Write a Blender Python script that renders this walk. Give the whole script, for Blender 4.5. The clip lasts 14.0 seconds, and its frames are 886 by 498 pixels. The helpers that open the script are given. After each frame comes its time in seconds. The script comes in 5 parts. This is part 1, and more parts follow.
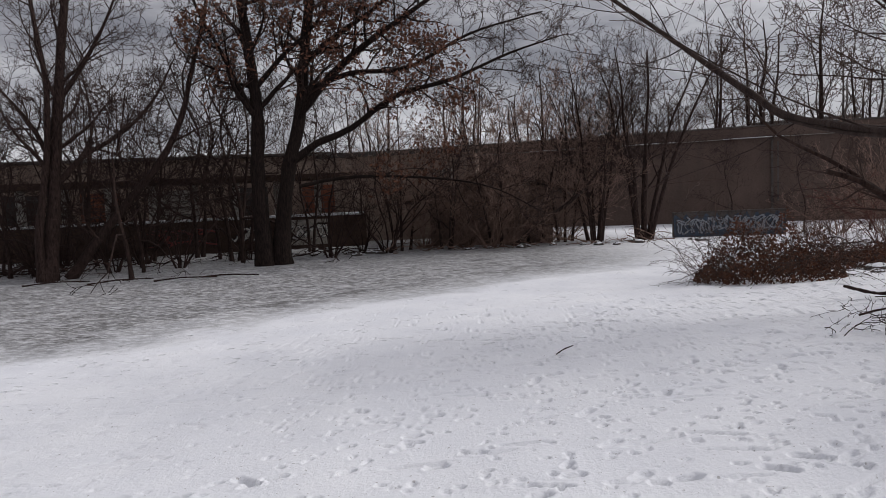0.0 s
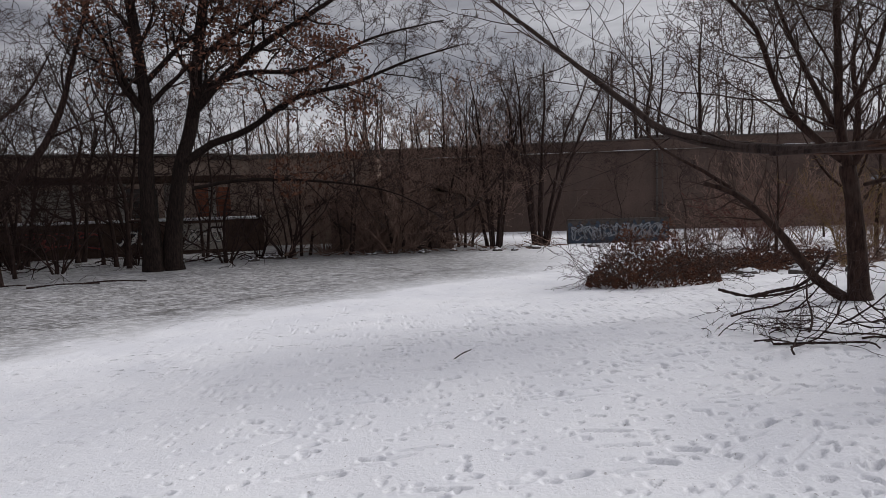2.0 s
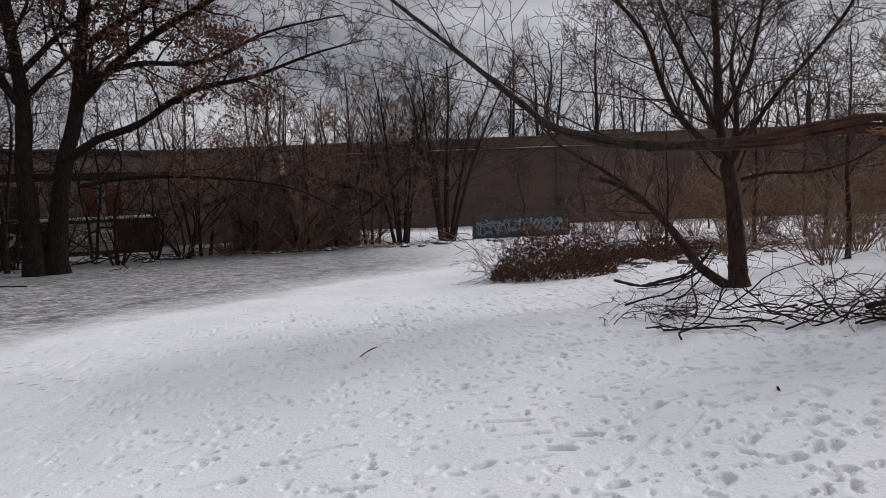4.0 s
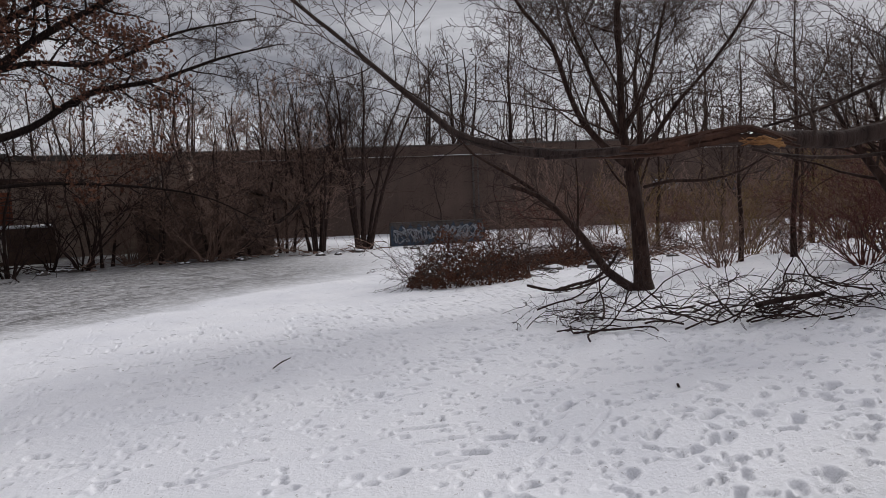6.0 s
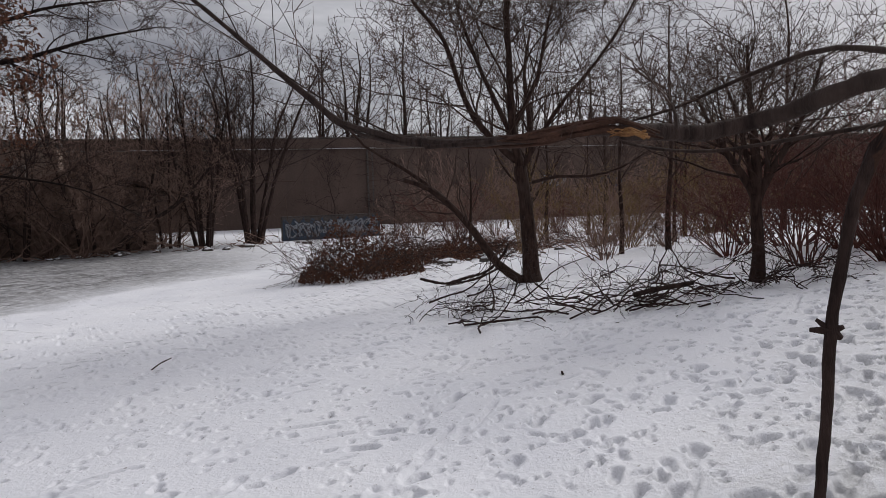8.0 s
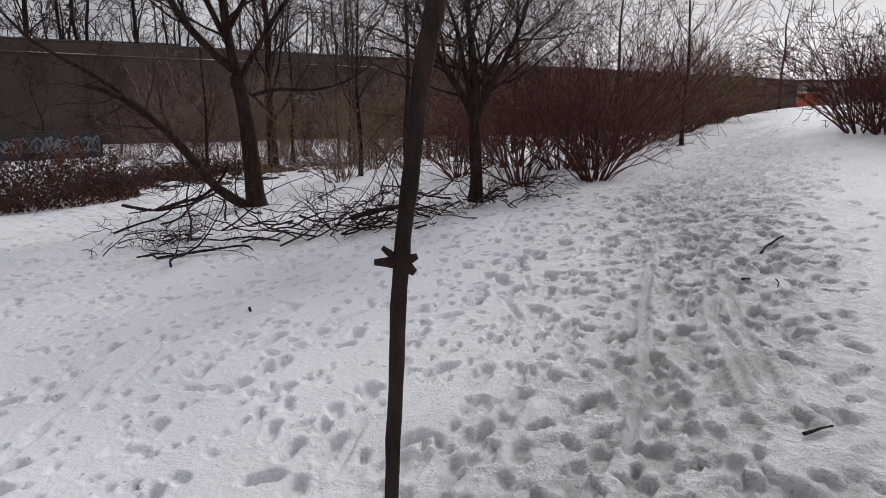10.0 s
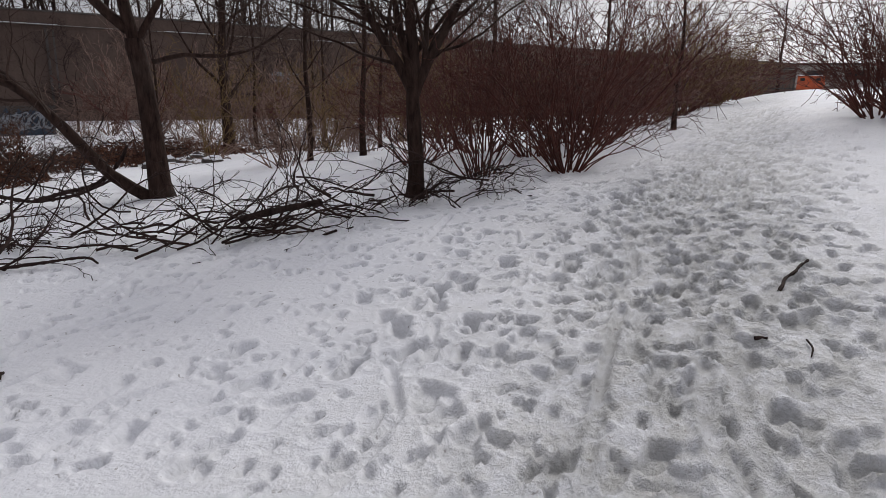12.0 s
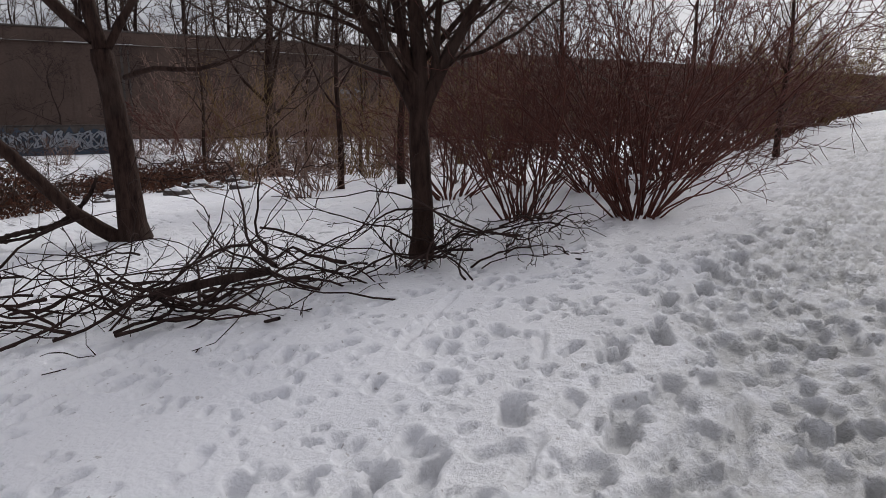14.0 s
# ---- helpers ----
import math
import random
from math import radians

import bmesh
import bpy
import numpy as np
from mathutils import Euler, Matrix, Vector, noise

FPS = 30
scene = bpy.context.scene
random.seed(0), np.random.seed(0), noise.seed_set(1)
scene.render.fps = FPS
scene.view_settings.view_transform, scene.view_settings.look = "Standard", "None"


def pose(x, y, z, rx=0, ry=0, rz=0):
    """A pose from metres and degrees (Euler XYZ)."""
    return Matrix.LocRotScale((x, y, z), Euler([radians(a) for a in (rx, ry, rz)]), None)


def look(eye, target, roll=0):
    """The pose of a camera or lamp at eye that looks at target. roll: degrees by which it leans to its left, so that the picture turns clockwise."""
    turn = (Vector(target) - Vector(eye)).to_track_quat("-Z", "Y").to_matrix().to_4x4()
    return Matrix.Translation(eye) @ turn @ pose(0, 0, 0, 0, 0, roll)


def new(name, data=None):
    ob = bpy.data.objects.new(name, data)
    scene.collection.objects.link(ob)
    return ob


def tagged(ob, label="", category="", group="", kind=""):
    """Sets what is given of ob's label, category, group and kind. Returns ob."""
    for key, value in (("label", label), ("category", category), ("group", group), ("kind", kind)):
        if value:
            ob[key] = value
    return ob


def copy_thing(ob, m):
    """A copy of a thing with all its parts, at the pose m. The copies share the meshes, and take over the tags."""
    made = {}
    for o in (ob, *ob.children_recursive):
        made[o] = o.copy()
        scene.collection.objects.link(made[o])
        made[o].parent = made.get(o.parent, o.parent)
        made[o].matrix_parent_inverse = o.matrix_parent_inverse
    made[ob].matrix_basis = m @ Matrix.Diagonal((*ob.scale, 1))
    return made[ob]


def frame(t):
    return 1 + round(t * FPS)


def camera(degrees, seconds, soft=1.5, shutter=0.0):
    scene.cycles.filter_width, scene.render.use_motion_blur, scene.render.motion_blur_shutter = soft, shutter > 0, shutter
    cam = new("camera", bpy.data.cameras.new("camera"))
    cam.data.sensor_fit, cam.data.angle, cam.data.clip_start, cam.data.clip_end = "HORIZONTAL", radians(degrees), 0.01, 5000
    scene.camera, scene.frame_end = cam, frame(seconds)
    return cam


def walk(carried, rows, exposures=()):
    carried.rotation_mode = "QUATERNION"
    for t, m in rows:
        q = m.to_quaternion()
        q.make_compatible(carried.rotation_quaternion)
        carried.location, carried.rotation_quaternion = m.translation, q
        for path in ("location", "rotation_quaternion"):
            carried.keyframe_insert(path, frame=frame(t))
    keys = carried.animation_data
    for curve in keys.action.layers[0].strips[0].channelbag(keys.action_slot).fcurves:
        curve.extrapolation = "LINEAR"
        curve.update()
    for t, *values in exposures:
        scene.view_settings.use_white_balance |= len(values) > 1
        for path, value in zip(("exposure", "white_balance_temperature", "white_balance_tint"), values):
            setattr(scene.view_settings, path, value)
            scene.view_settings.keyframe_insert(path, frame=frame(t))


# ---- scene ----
# ---------------------------------------------------------------- camera
cam = camera(68.0, 14.0, 0.85)
METRES, EYE = 5.4, 1.5
ROWS = [
    (0.0, 0.0, 0.0, 0.0, -0.19, -4.42, 2.44),
    (0.5, 0.0018, 0.001, -0.0004, -2.21, -4.59, 2.06),
    (1.0, 0.0034, 0.0013, -0.0005, -4.18, -4.78, 1.85),
    (1.5, 0.0047, 0.0016, -0.0002, -6.59, -4.44, 1.57),
    (2.0, 0.0059, 0.0011, -0.0002, -8.69, -4.25, 1.63),
    (2.5, 0.0074, 0.0012, -0.0002, -10.18, -4.31, 1.97),
    (3.0, 0.0105, 0.0019, -0.0003, -12.26, -4.59, 2.26),
    (5.5, 0.0223, -0.0001, -0.0017, -22.36, -4.46, 1.76),
    (6.0, 0.024, -0.0013, -0.0017, -23.9, -4.41, 2.13),
    (6.5, 0.0271, -0.0025, -0.0015, -26.01, -4.55, 2.23),
    (7.0, 0.0304, -0.002, -0.0023, -28.41, -4.81, 2.05),
    (7.5, 0.0332, -0.0012, -0.0028, -30.51, -4.64, 1.94),
    (8.0, 0.0357, 0.0011, -0.0052, -32.97, -5.18, 1.6),
    (8.5, 0.0513, 0.0036, -0.0098, -44.07, -7.57, 1.07),
    (9.0, 0.0899, 0.0029, -0.0185, -50.12, -9.48, 0.43),
    (11.5, 0.4765, 0.0958, -0.042, -53.89, -13.4, -0.78),
    (12.0, 0.5715, 0.1239, -0.0462, -53.7, -13.6, -0.92),
    (12.5, 0.6637, 0.165, -0.0434, -52.94, -13.36, -1.17),
    (13.0, 0.7604, 0.1997, -0.0402, -51.14, -12.91, -0.99),
    (13.5, 0.8454, 0.2499, -0.0446, -49.43, -12.57, -1.0),
    (14.0, 0.9432, 0.2826, -0.0381, -47.07, -12.28, -0.77),
]
walk(cam, [(t, pose(METRES * x, METRES * y, EYE + METRES * z, 90 + pitch, roll, yaw)) for t, x, y, z, yaw, pitch, roll in ROWS],
     exposures=((0.0, 0.10), (7.5, 0.07), (9.0, 0.06), (11.5, 0.12), (12.5, 0.12), (13.5, 0.15), (14.0, 0.17)))

# ---------------------------------------------------------------- light
world = bpy.data.worlds.new("overcast_sky")
scene.world = world
world.use_nodes = True
wn, wl = world.node_tree.nodes, world.node_tree.links
wn.clear()


def wnode(kind, **kw):
    n = wn.new(kind)
    for k, v in kw.items():
        n.inputs[k].default_value = v
    return n


sky = wn.new("ShaderNodeTexSky")
sky.sky_type, sky.sun_disc = "NISHITA", False
sky.sun_elevation, sky.sun_rotation = radians(35), radians(79)
sky_bg = wnode("ShaderNodeBackground", Strength=0.05)
wl.new(sky.outputs[0], sky_bg.inputs[0])
tc = wn.new("ShaderNodeTexCoord")
mp = wn.new("ShaderNodeMapping")
mp.inputs["Scale"].default_value = (1.6, 1.6, 7.0)
wl.new(tc.outputs["Generated"], mp.inputs[0])
cl = wnode("ShaderNodeTexNoise", Scale=1.9, Detail=6.0, Roughness=0.55)
wl.new(mp.outputs[0], cl.inputs["Vector"])
ramp = wn.new("ShaderNodeValToRGB")
ramp.color_ramp.elements[0].position, ramp.color_ramp.elements[0].color = 0.38, (0.285, 0.282, 0.315, 1)
ramp.color_ramp.elements[1].position, ramp.color_ramp.elements[1].color = 0.66, (0.70, 0.69, 0.728, 1)
wl.new(cl.outputs["Fac"], ramp.inputs[0])
# the cloud is thinner and brighter towards the sun
dot = wn.new("ShaderNodeVectorMath")
dot.operation = "DOT_PRODUCT"
dot.inputs[1].default_value = Vector((40, -4, 12)).normalized()
wl.new(tc.outputs["Generated"], dot.inputs[0])
glow = wn.new("ShaderNodeMapRange")
for gi, gv in ((1, 0.55), (2, 1.0), (3, 0.0), (4, 0.75)):
    glow.inputs[gi].default_value = gv
wl.new(dot.outputs["Value"], glow.inputs[0])
thin = wn.new("ShaderNodeMix")
thin.data_type = "RGBA"
thin.inputs[7].default_value = (0.97, 0.945, 0.985, 1)
wl.new(glow.outputs[0], thin.inputs[0])
wl.new(ramp.outputs[0], thin.inputs[6])
# the dome is bright along the horizon, dull above it and brighter again overhead
sepz = wn.new("ShaderNodeSeparateXYZ")
wl.new(tc.outputs["Generated"], sepz.inputs[0])
dome = wn.new("ShaderNodeValToRGB")
while len(dome.color_ramp.elements) < 5:
    dome.color_ramp.elements.new(0.5)
for el, (p, v) in zip(dome.color_ramp.elements, ((0.0, 0.62), (0.07, 0.56), (0.15, 0.42), (0.30, 0.38), (1.0, 0.62))):
    el.position, el.color = p, (v, v, v, 1)
wl.new(sepz.outputs[2], dome.inputs[0])
twice = wn.new("ShaderNodeMath")
twice.operation = "MULTIPLY"
twice.inputs[1].default_value = 2.0
wl.new(dome.outputs[0], twice.inputs[0])
cloud_bg = wnode("ShaderNodeBackground", Strength=1.0)
wl.new(twice.outputs[0], cloud_bg.inputs["Strength"])
wl.new(thin.outputs[2], cloud_bg.inputs[0])
add = wnode("ShaderNodeMixShader", Fac=0.85)
wl.new(sky_bg.outputs[0], add.inputs[1])
wl.new(cloud_bg.outputs[0], add.inputs[2])
wo = wn.new("ShaderNodeOutputWorld")
wl.new(add.outputs[0], wo.inputs[0])

sun = new("sun", bpy.data.lights.new("sun", "SUN"))
sun.data.energy, sun.data.angle, sun.data.color = 1.7, radians(18), (1.0, 0.98, 0.96)
sun.matrix_world = look((52, 10, 37), (0, 0, 0))

# ---------------------------------------------------------------- materials


class Mat:
    """A small wrapper to wire a node material."""

    def __init__(self, name, rough=0.8, metal=0.0):
        self.m = bpy.data.materials.new(name)
        self.m.use_nodes = True
        self.n, self.l = self.m.node_tree.nodes, self.m.node_tree.links
        self.b = self.n["Principled BSDF"]
        self.b.inputs["Roughness"].default_value, self.b.inputs["Metallic"].default_value = rough, metal
        self.b.inputs["Specular IOR Level"].default_value = 0.12 if rough > 0.65 else 0.4
        self.c = self.node("ShaderNodeTexCoord").outputs["Object"]

    def node(self, kind, **kw):
        n = self.n.new(kind)
        for k, v in kw.items():
            n.inputs[k].default_value = v
        return n

    def put(self, a, b):
        self.l.new(a, b)

    def scaled(self, s, coord=None):
        mpn = self.node("ShaderNodeMapping")
        mpn.inputs["Scale"].default_value = s
        self.put(coord or self.c, mpn.inputs[0])
        return mpn.outputs[0]

    def noise(self, scale, detail=4.0, rough=0.55, coord=None):
        n = self.node("ShaderNodeTexNoise", Scale=scale, Detail=detail, Roughness=rough)
        self.put(coord or self.c, n.inputs["Vector"])
        return n.outputs["Fac"]

    def ramp(self, fac, *stops):
        r = self.node("ShaderNodeValToRGB")
        e = r.color_ramp.elements
        while len(e) < len(stops):
            e.new(0.5)
        for el, (p, c) in zip(e, stops):
            el.position = p
            el.color = (*c, 1) if len(c) == 3 else c
        self.put(fac, r.inputs[0])
        return r.outputs[0]

    def mix(self, fac, a, b, blend="MIX"):
        x = self.node("ShaderNodeMix")
        x.data_type, x.blend_type = "RGBA", blend
        for v, i in ((fac, 0), (a, 6), (b, 7)):
            if isinstance(v, float):
                x.inputs[i].default_value = v
            elif isinstance(v, tuple):
                x.inputs[i].default_value = (*v, 1)
            else:
                self.put(v, x.inputs[i])
        return x.outputs[2]

    def maths(self, op, a, b=0.0):
        x = self.node("ShaderNodeMath")
        x.operation = op
        for v, i in ((a, 0), (b, 1)):
            if isinstance(v, (int, float)):
                x.inputs[i].default_value = v
            else:
                self.put(v, x.inputs[i])
        return x.outputs[0]

    def bump(self, height, strength=0.5, dist=0.02):
        b = self.node("ShaderNodeBump", Strength=strength, Distance=dist)
        self.put(height, b.inputs["Height"])
        self.put(b.outputs[0], self.b.inputs["Normal"])

    def colour(self, c):
        if isinstance(c, tuple):
            self.b.inputs["Base Color"].default_value = (*c, 1)
        else:
            self.put(c, self.b.inputs["Base Color"])
        return self


def plain(name, a, b, scale=6.0, rough=0.8, metal=0.0, bump=0.3, dist=0.01):
    """Two tones mixed by a coarse and a fine noise, with a fine relief."""
    m = Mat(name, rough, metal)
    big, fine = m.noise(scale), m.noise(scale * 9, 3.0)
    fac = m.maths("ADD", m.maths("MULTIPLY", big, 0.65), m.maths("MULTIPLY", fine, 0.35))
    m.colour(m.ramp(fac, (0.35, a), (0.65, b)))
    m.bump(fine, bump, dist)
    return m.m


def bark(name, a, b, lichen=None):
    m = Mat(name, 0.9)
    v = m.scaled((9, 9, 2.2))
    n1, n2 = m.noise(2.0, 5.0, 0.65, v), m.noise(1.3, 3.0)
    col = m.ramp(n1, (0.34, a), (0.66, b))
    if lichen:
        col = m.mix(m.maths("MULTIPLY", m.ramp(n2, (0.5, (0, 0, 0)), (0.72, (1, 1, 1))), 0.6), col, lichen)
    m.colour(col)
    m.bump(n1, 0.9, 0.03)
    return m.m


BARK_DARK = bark("dark_bark", (0.016, 0.010, 0.009), (0.056, 0.036, 0.031))
BARK_OAK = bark("oak_bark", (0.007, 0.005, 0.0045), (0.030, 0.020, 0.017))
BARK_BROWN = bark("brown_bark", (0.016, 0.0085, 0.0072), (0.054, 0.032, 0.025), (0.072, 0.054, 0.045))
BARK_GREY = bark("grey_bark", (0.016, 0.010, 0.009), (0.058, 0.040, 0.034), (0.085, 0.066, 0.057))
TWIG_DARK = plain("dark_twig", (0.018, 0.011, 0.010), (0.056, 0.034, 0.029), 3.0, 0.85)
TWIG_BROWN = plain("brown_twig", (0.035, 0.022, 0.018), (0.085, 0.054, 0.043), 3.0, 0.8)
BRUSH_TWIG = plain("pale_brush_twig", (0.12, 0.076, 0.060), (0.27, 0.18, 0.145), 2.0, 0.85)
TWIG_RED = plain("red_twig", (0.050, 0.020, 0.017), (0.135, 0.050, 0.038), 2.0, 0.7)
TWIG_OCHRE = plain("ochre_twig", (0.11, 0.070, 0.030), (0.23, 0.15, 0.065), 2.0, 0.75)
TORN_WOOD = plain("torn_wood", (0.10, 0.042, 0.02), (0.34, 0.18, 0.075), 14.0, 0.75)
TORN_DARK = plain("torn_old_wood", (0.030, 0.017, 0.013), (0.085, 0.043, 0.030), 16.0, 0.85)
LEAF_DEAD = plain("dead_leaf", (0.062, 0.028, 0.019), (0.17, 0.078, 0.050), 4.0, 0.8)
SNOW_CAP = plain("snow_cap", (0.72, 0.74, 0.78), (0.84, 0.85, 0.87), 3.0, 0.7, 0, 0.4, 0.02)
CONCRETE = plain("concrete", (0.17, 0.155, 0.14), (0.29, 0.27, 0.245), 1.2, 0.9)
CONCRETE_DARK = plain("dark_concrete", (0.055, 0.048, 0.045), (0.12, 0.105, 0.097), 1.0, 0.9)
RUST_PANEL = plain("rusty_panel", (0.10, 0.035, 0.022), (0.24, 0.085, 0.05), 1.5, 0.8)
DARK_VOID = plain("dark_door", (0.012, 0.011, 0.012), (0.035, 0.031, 0.030), 1.5, 0.6)
ORANGE = plain("orange_plastic", (0.40, 0.065, 0.02), (0.58, 0.12, 0.04), 4.0, 0.5)
STEEL = plain("weathered_steel", (0.05, 0.047, 0.045), (0.12, 0.11, 0.105), 6.0, 0.55, 0.6)
PALE_BRICK = plain("weathered_pale_brick", (0.16, 0.115, 0.094), (0.32, 0.25, 0.205), 0.9, 0.9)
OLD_WOOD = plain("old_brown_timber", (0.035, 0.022, 0.018), (0.085, 0.055, 0.043), 1.6, 0.9)
SHED_WALL = plain("brown_shed_boards", (0.085, 0.058, 0.047), (0.17, 0.12, 0.098), 1.4, 0.9)
PALE_WALL = plain("pale_render", (0.30, 0.28, 0.26), (0.42, 0.40, 0.37), 0.6, 0.9)
PAINT_BLUE = plain("blue_paint", (0.022, 0.032, 0.052), (0.05, 0.075, 0.11), 3.0, 0.6)
PAINT_WHITE = plain("white_paint", (0.15, 0.165, 0.19), (0.30, 0.32, 0.35), 3.0, 0.6)
PAINT_LIGHT = plain("pale_spray_paint", (0.42, 0.40, 0.38), (0.62, 0.60, 0.57), 3.0, 0.6)
PAINT_BLACK = plain("black_paint", (0.012, 0.016, 0.024), (0.03, 0.036, 0.05), 3.0, 0.6)
PAINT_RED = plain("red_paint", (0.14, 0.025, 0.022), (0.25, 0.05, 0.042), 3.0, 0.6)
PAINT_PALE = plain("pale_paint", (0.22, 0.20, 0.175), (0.42, 0.385, 0.35), 3.0, 0.7)


def long_wall_material():
    m = Mat("brown_painted_masonry", 0.92)
    big = m.noise(0.35, 5.0, 0.6)
    streak = m.noise(1.0, 4.0, 0.6, m.scaled((1.3, 1.3, 0.16)))
    fine = m.noise(9.0, 4.0)
    col = m.ramp(big, (0.3, (0.066, 0.044, 0.037)), (0.7, (0.125, 0.088, 0.073)))
    col = m.mix(m.maths("MULTIPLY", m.ramp(streak, (0.45, (0, 0, 0)), (0.75, (1, 1, 1))), 0.5), col, (0.06, 0.045, 0.04))
    col = m.mix(0.25, col, m.ramp(fine, (0.3, (0.06, 0.045, 0.04)), (0.7, (0.17, 0.13, 0.11))))
    m.colour(col)
    m.bump(fine, 0.4, 0.02)
    return m.m


LONG_WALL = long_wall_material()


def snow_ground():
    """Trodden snow: clean, with meltwater ice, a dirty thawed edge and an icy footpath."""
    m = Mat("trodden_snow", 0.6)
    sep = m.node("ShaderNodeSeparateXYZ")
    m.put(m.c, sep.inputs[0])
    x, y = sep.outputs[0], sep.outputs[1]
    wob = m.maths("SUBTRACT", m.noise(0.22, 5.0, 0.62), 0.5)
    fine, grain, mid = m.noise(2.2, 6.0, 0.65), m.noise(34.0, 3.0), m.noise(0.8, 5.0, 0.6)
    clean = m.ramp(mid, (0.3, (0.77, 0.778, 0.82)), (0.7, (0.865, 0.868, 0.895)))
    # the footpath: pressed grey ice along a bending line
    u = m.maths("SUBTRACT", x, 4.8)
    bend = m.maths("SUBTRACT", m.maths("MULTIPLY", u, 0.24), m.maths("MULTIPLY", m.maths("MULTIPLY", u, u), 0.0022))
    line = m.maths("SUBTRACT", y, m.maths("ADD", 1.0, bend))
    across = m.maths("ABSOLUTE", m.maths("ADD", line, m.maths("MULTIPLY", wob, 1.6)))
    onpath = m.ramp(m.maths("MULTIPLY", across, 0.40), (0.16, (1, 1, 1)), (0.46, (0.45, 0.45, 0.45)), (1.0, (0, 0, 0)))
    slush = m.noise(4.5, 9.0, 0.74, m.scaled((1.0, 1.5, 1.0)))
    icy = m.ramp(slush, (0.40, (0.15, 0.15, 0.15)), (0.58, (1, 1, 1)))
    trod = m.ramp(m.maths("MULTIPLY", x, 0.05), (0.35, (1, 1, 1)), (0.75, (0.5, 0.5, 0.5)))
    pathfac = m.maths("MULTIPLY", m.maths("MULTIPLY", onpath, icy), m.maths("MULTIPLY", trod, 0.80))
    grey = m.ramp(fine, (0.3, (0.42, 0.415, 0.40)), (0.7, (0.62, 0.61, 0.585)))
    col = m.mix(pathfac, clean, grey)
    # pressed, wet snow in the footprints, with the shade of the hollows painted in
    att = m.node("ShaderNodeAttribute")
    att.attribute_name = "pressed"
    soak_shade = m.mix(onpath, (0.56, 0.565, 0.58), (0.33, 0.327, 0.31))
    wet_shade_fac = m.maths("MULTIPLY", att.outputs["Fac"], m.maths("ADD", 0.22, m.maths("MULTIPLY", m.maths("ADD", onpath, slush), 0.33)))
    col = m.mix(wet_shade_fac, col, soak_shade)
    # meltwater ice and goose dirt on the low meadow
    s = m.maths("SUBTRACT", y, m.maths("ADD", 15.0, m.maths("MULTIPLY", x, 0.72)))
    s = m.maths("ADD", s, m.maths("MULTIPLY", wob, 7.0))
    far = m.ramp(m.maths("MULTIPLY", s, 0.2), (0.0, (0, 0, 0)), (0.22, (0.5, 0.5, 0.5)), (0.7, (1, 1, 1)))
    patch = m.ramp(m.noise(2.6, 9.0, 0.78, m.scaled((0.55, 1.0, 1))), (0.36, (0.55, 0.55, 0.55)), (0.53, (1, 1, 1)))
    patch = m.maths("MULTIPLY", patch, m.ramp(m.noise(7.5, 6.0, 0.7, m.scaled((0.6, 1.0, 1))), (0.40, (0.5, 0.5, 0.5)), (0.54, (1, 1, 1))))
    right = m.ramp(m.maths("MULTIPLY", m.maths("SUBTRACT", 10.5, x), 0.16), (0.0, (0, 0, 0)), (1.0, (1, 1, 1)))
    meltfac = m.maths("MULTIPLY", m.maths("MULTIPLY", far, patch), m.maths("MULTIPLY", right, 0.95))
    dirt = m.ramp(m.noise(6.0, 8.0, 0.78), (0.34, (0.04, 0.037, 0.034)), (0.66, (0.18, 0.172, 0.164)))
    col = m.mix(meltfac, col, dirt)
    # single crumbs of dirt and bark
    speck = m.ramp(m.noise(24.0, 2.0, 0.4), (0.70, (0, 0, 0)), (0.76, (1, 1, 1)))
    col = m.mix(m.maths("MULTIPLY", speck, 0.5), col, (0.16, 0.13, 0.11))
    m.colour(col)
    rough = m.ramp(meltfac, (0.0, (0.75, 0.75, 0.75)), (1.0, (0.45, 0.45, 0.45)))
    m.put(rough, m.b.inputs["Roughness"])
    h = m.maths("ADD", m.maths("MULTIPLY", fine, 0.2), m.maths("MULTIPLY", grain, 0.13))
    h = m.maths("ADD", h, m.maths("MULTIPLY", m.noise(16.0, 6.0, 0.7), 0.24))
    crust = m.noise(11.0, 6.0, 0.72)
    h = m.maths("ADD", h, m.maths("MULTIPLY", m.maths("MULTIPLY", m.maths("ABSOLUTE", m.maths("SUBTRACT", crust, 0.5)), m.maths("ADD", onpath, 0.12)), 1.1))
    cell = m.node("ShaderNodeTexVoronoi", Scale=4.4)
    m.put(m.scaled((0.75, 1.3, 1.0)), cell.inputs["Vector"])
    edge = m.maths("ADD", cell.outputs["Distance"], m.maths("MULTIPLY", m.maths("SUBTRACT", crust, 0.5), 0.3))
    pit = m.maths("MULTIPLY", m.ramp(edge, (0.14, (1, 1, 1)), (0.26, (0, 0, 0))), m.ramp(m.noise(1.1, 3.0, 0.6), (0.42, (0, 0, 0)), (0.58, (1, 1, 1))))
    away = m.ramp(m.maths("MULTIPLY", y, 0.1), (0.65, (0, 0, 0)), (0.95, (1, 1, 1)))
    h = m.maths("SUBTRACT", h, m.maths("MULTIPLY", m.maths("MULTIPLY", pit, away), 0.7))
    m.bump(h, 1.0, 0.05)
    return m.m


SNOW = snow_ground()

# ---------------------------------------------------------------- mesh helpers


def part(name, bm, material, parent, label=""):
    """Links a bmesh as one mesh object under a thing or a part."""
    me = bpy.data.meshes.new(name)
    bm.to_mesh(me)
    bm.free()
    return part_mesh(name, me, material, parent, label)


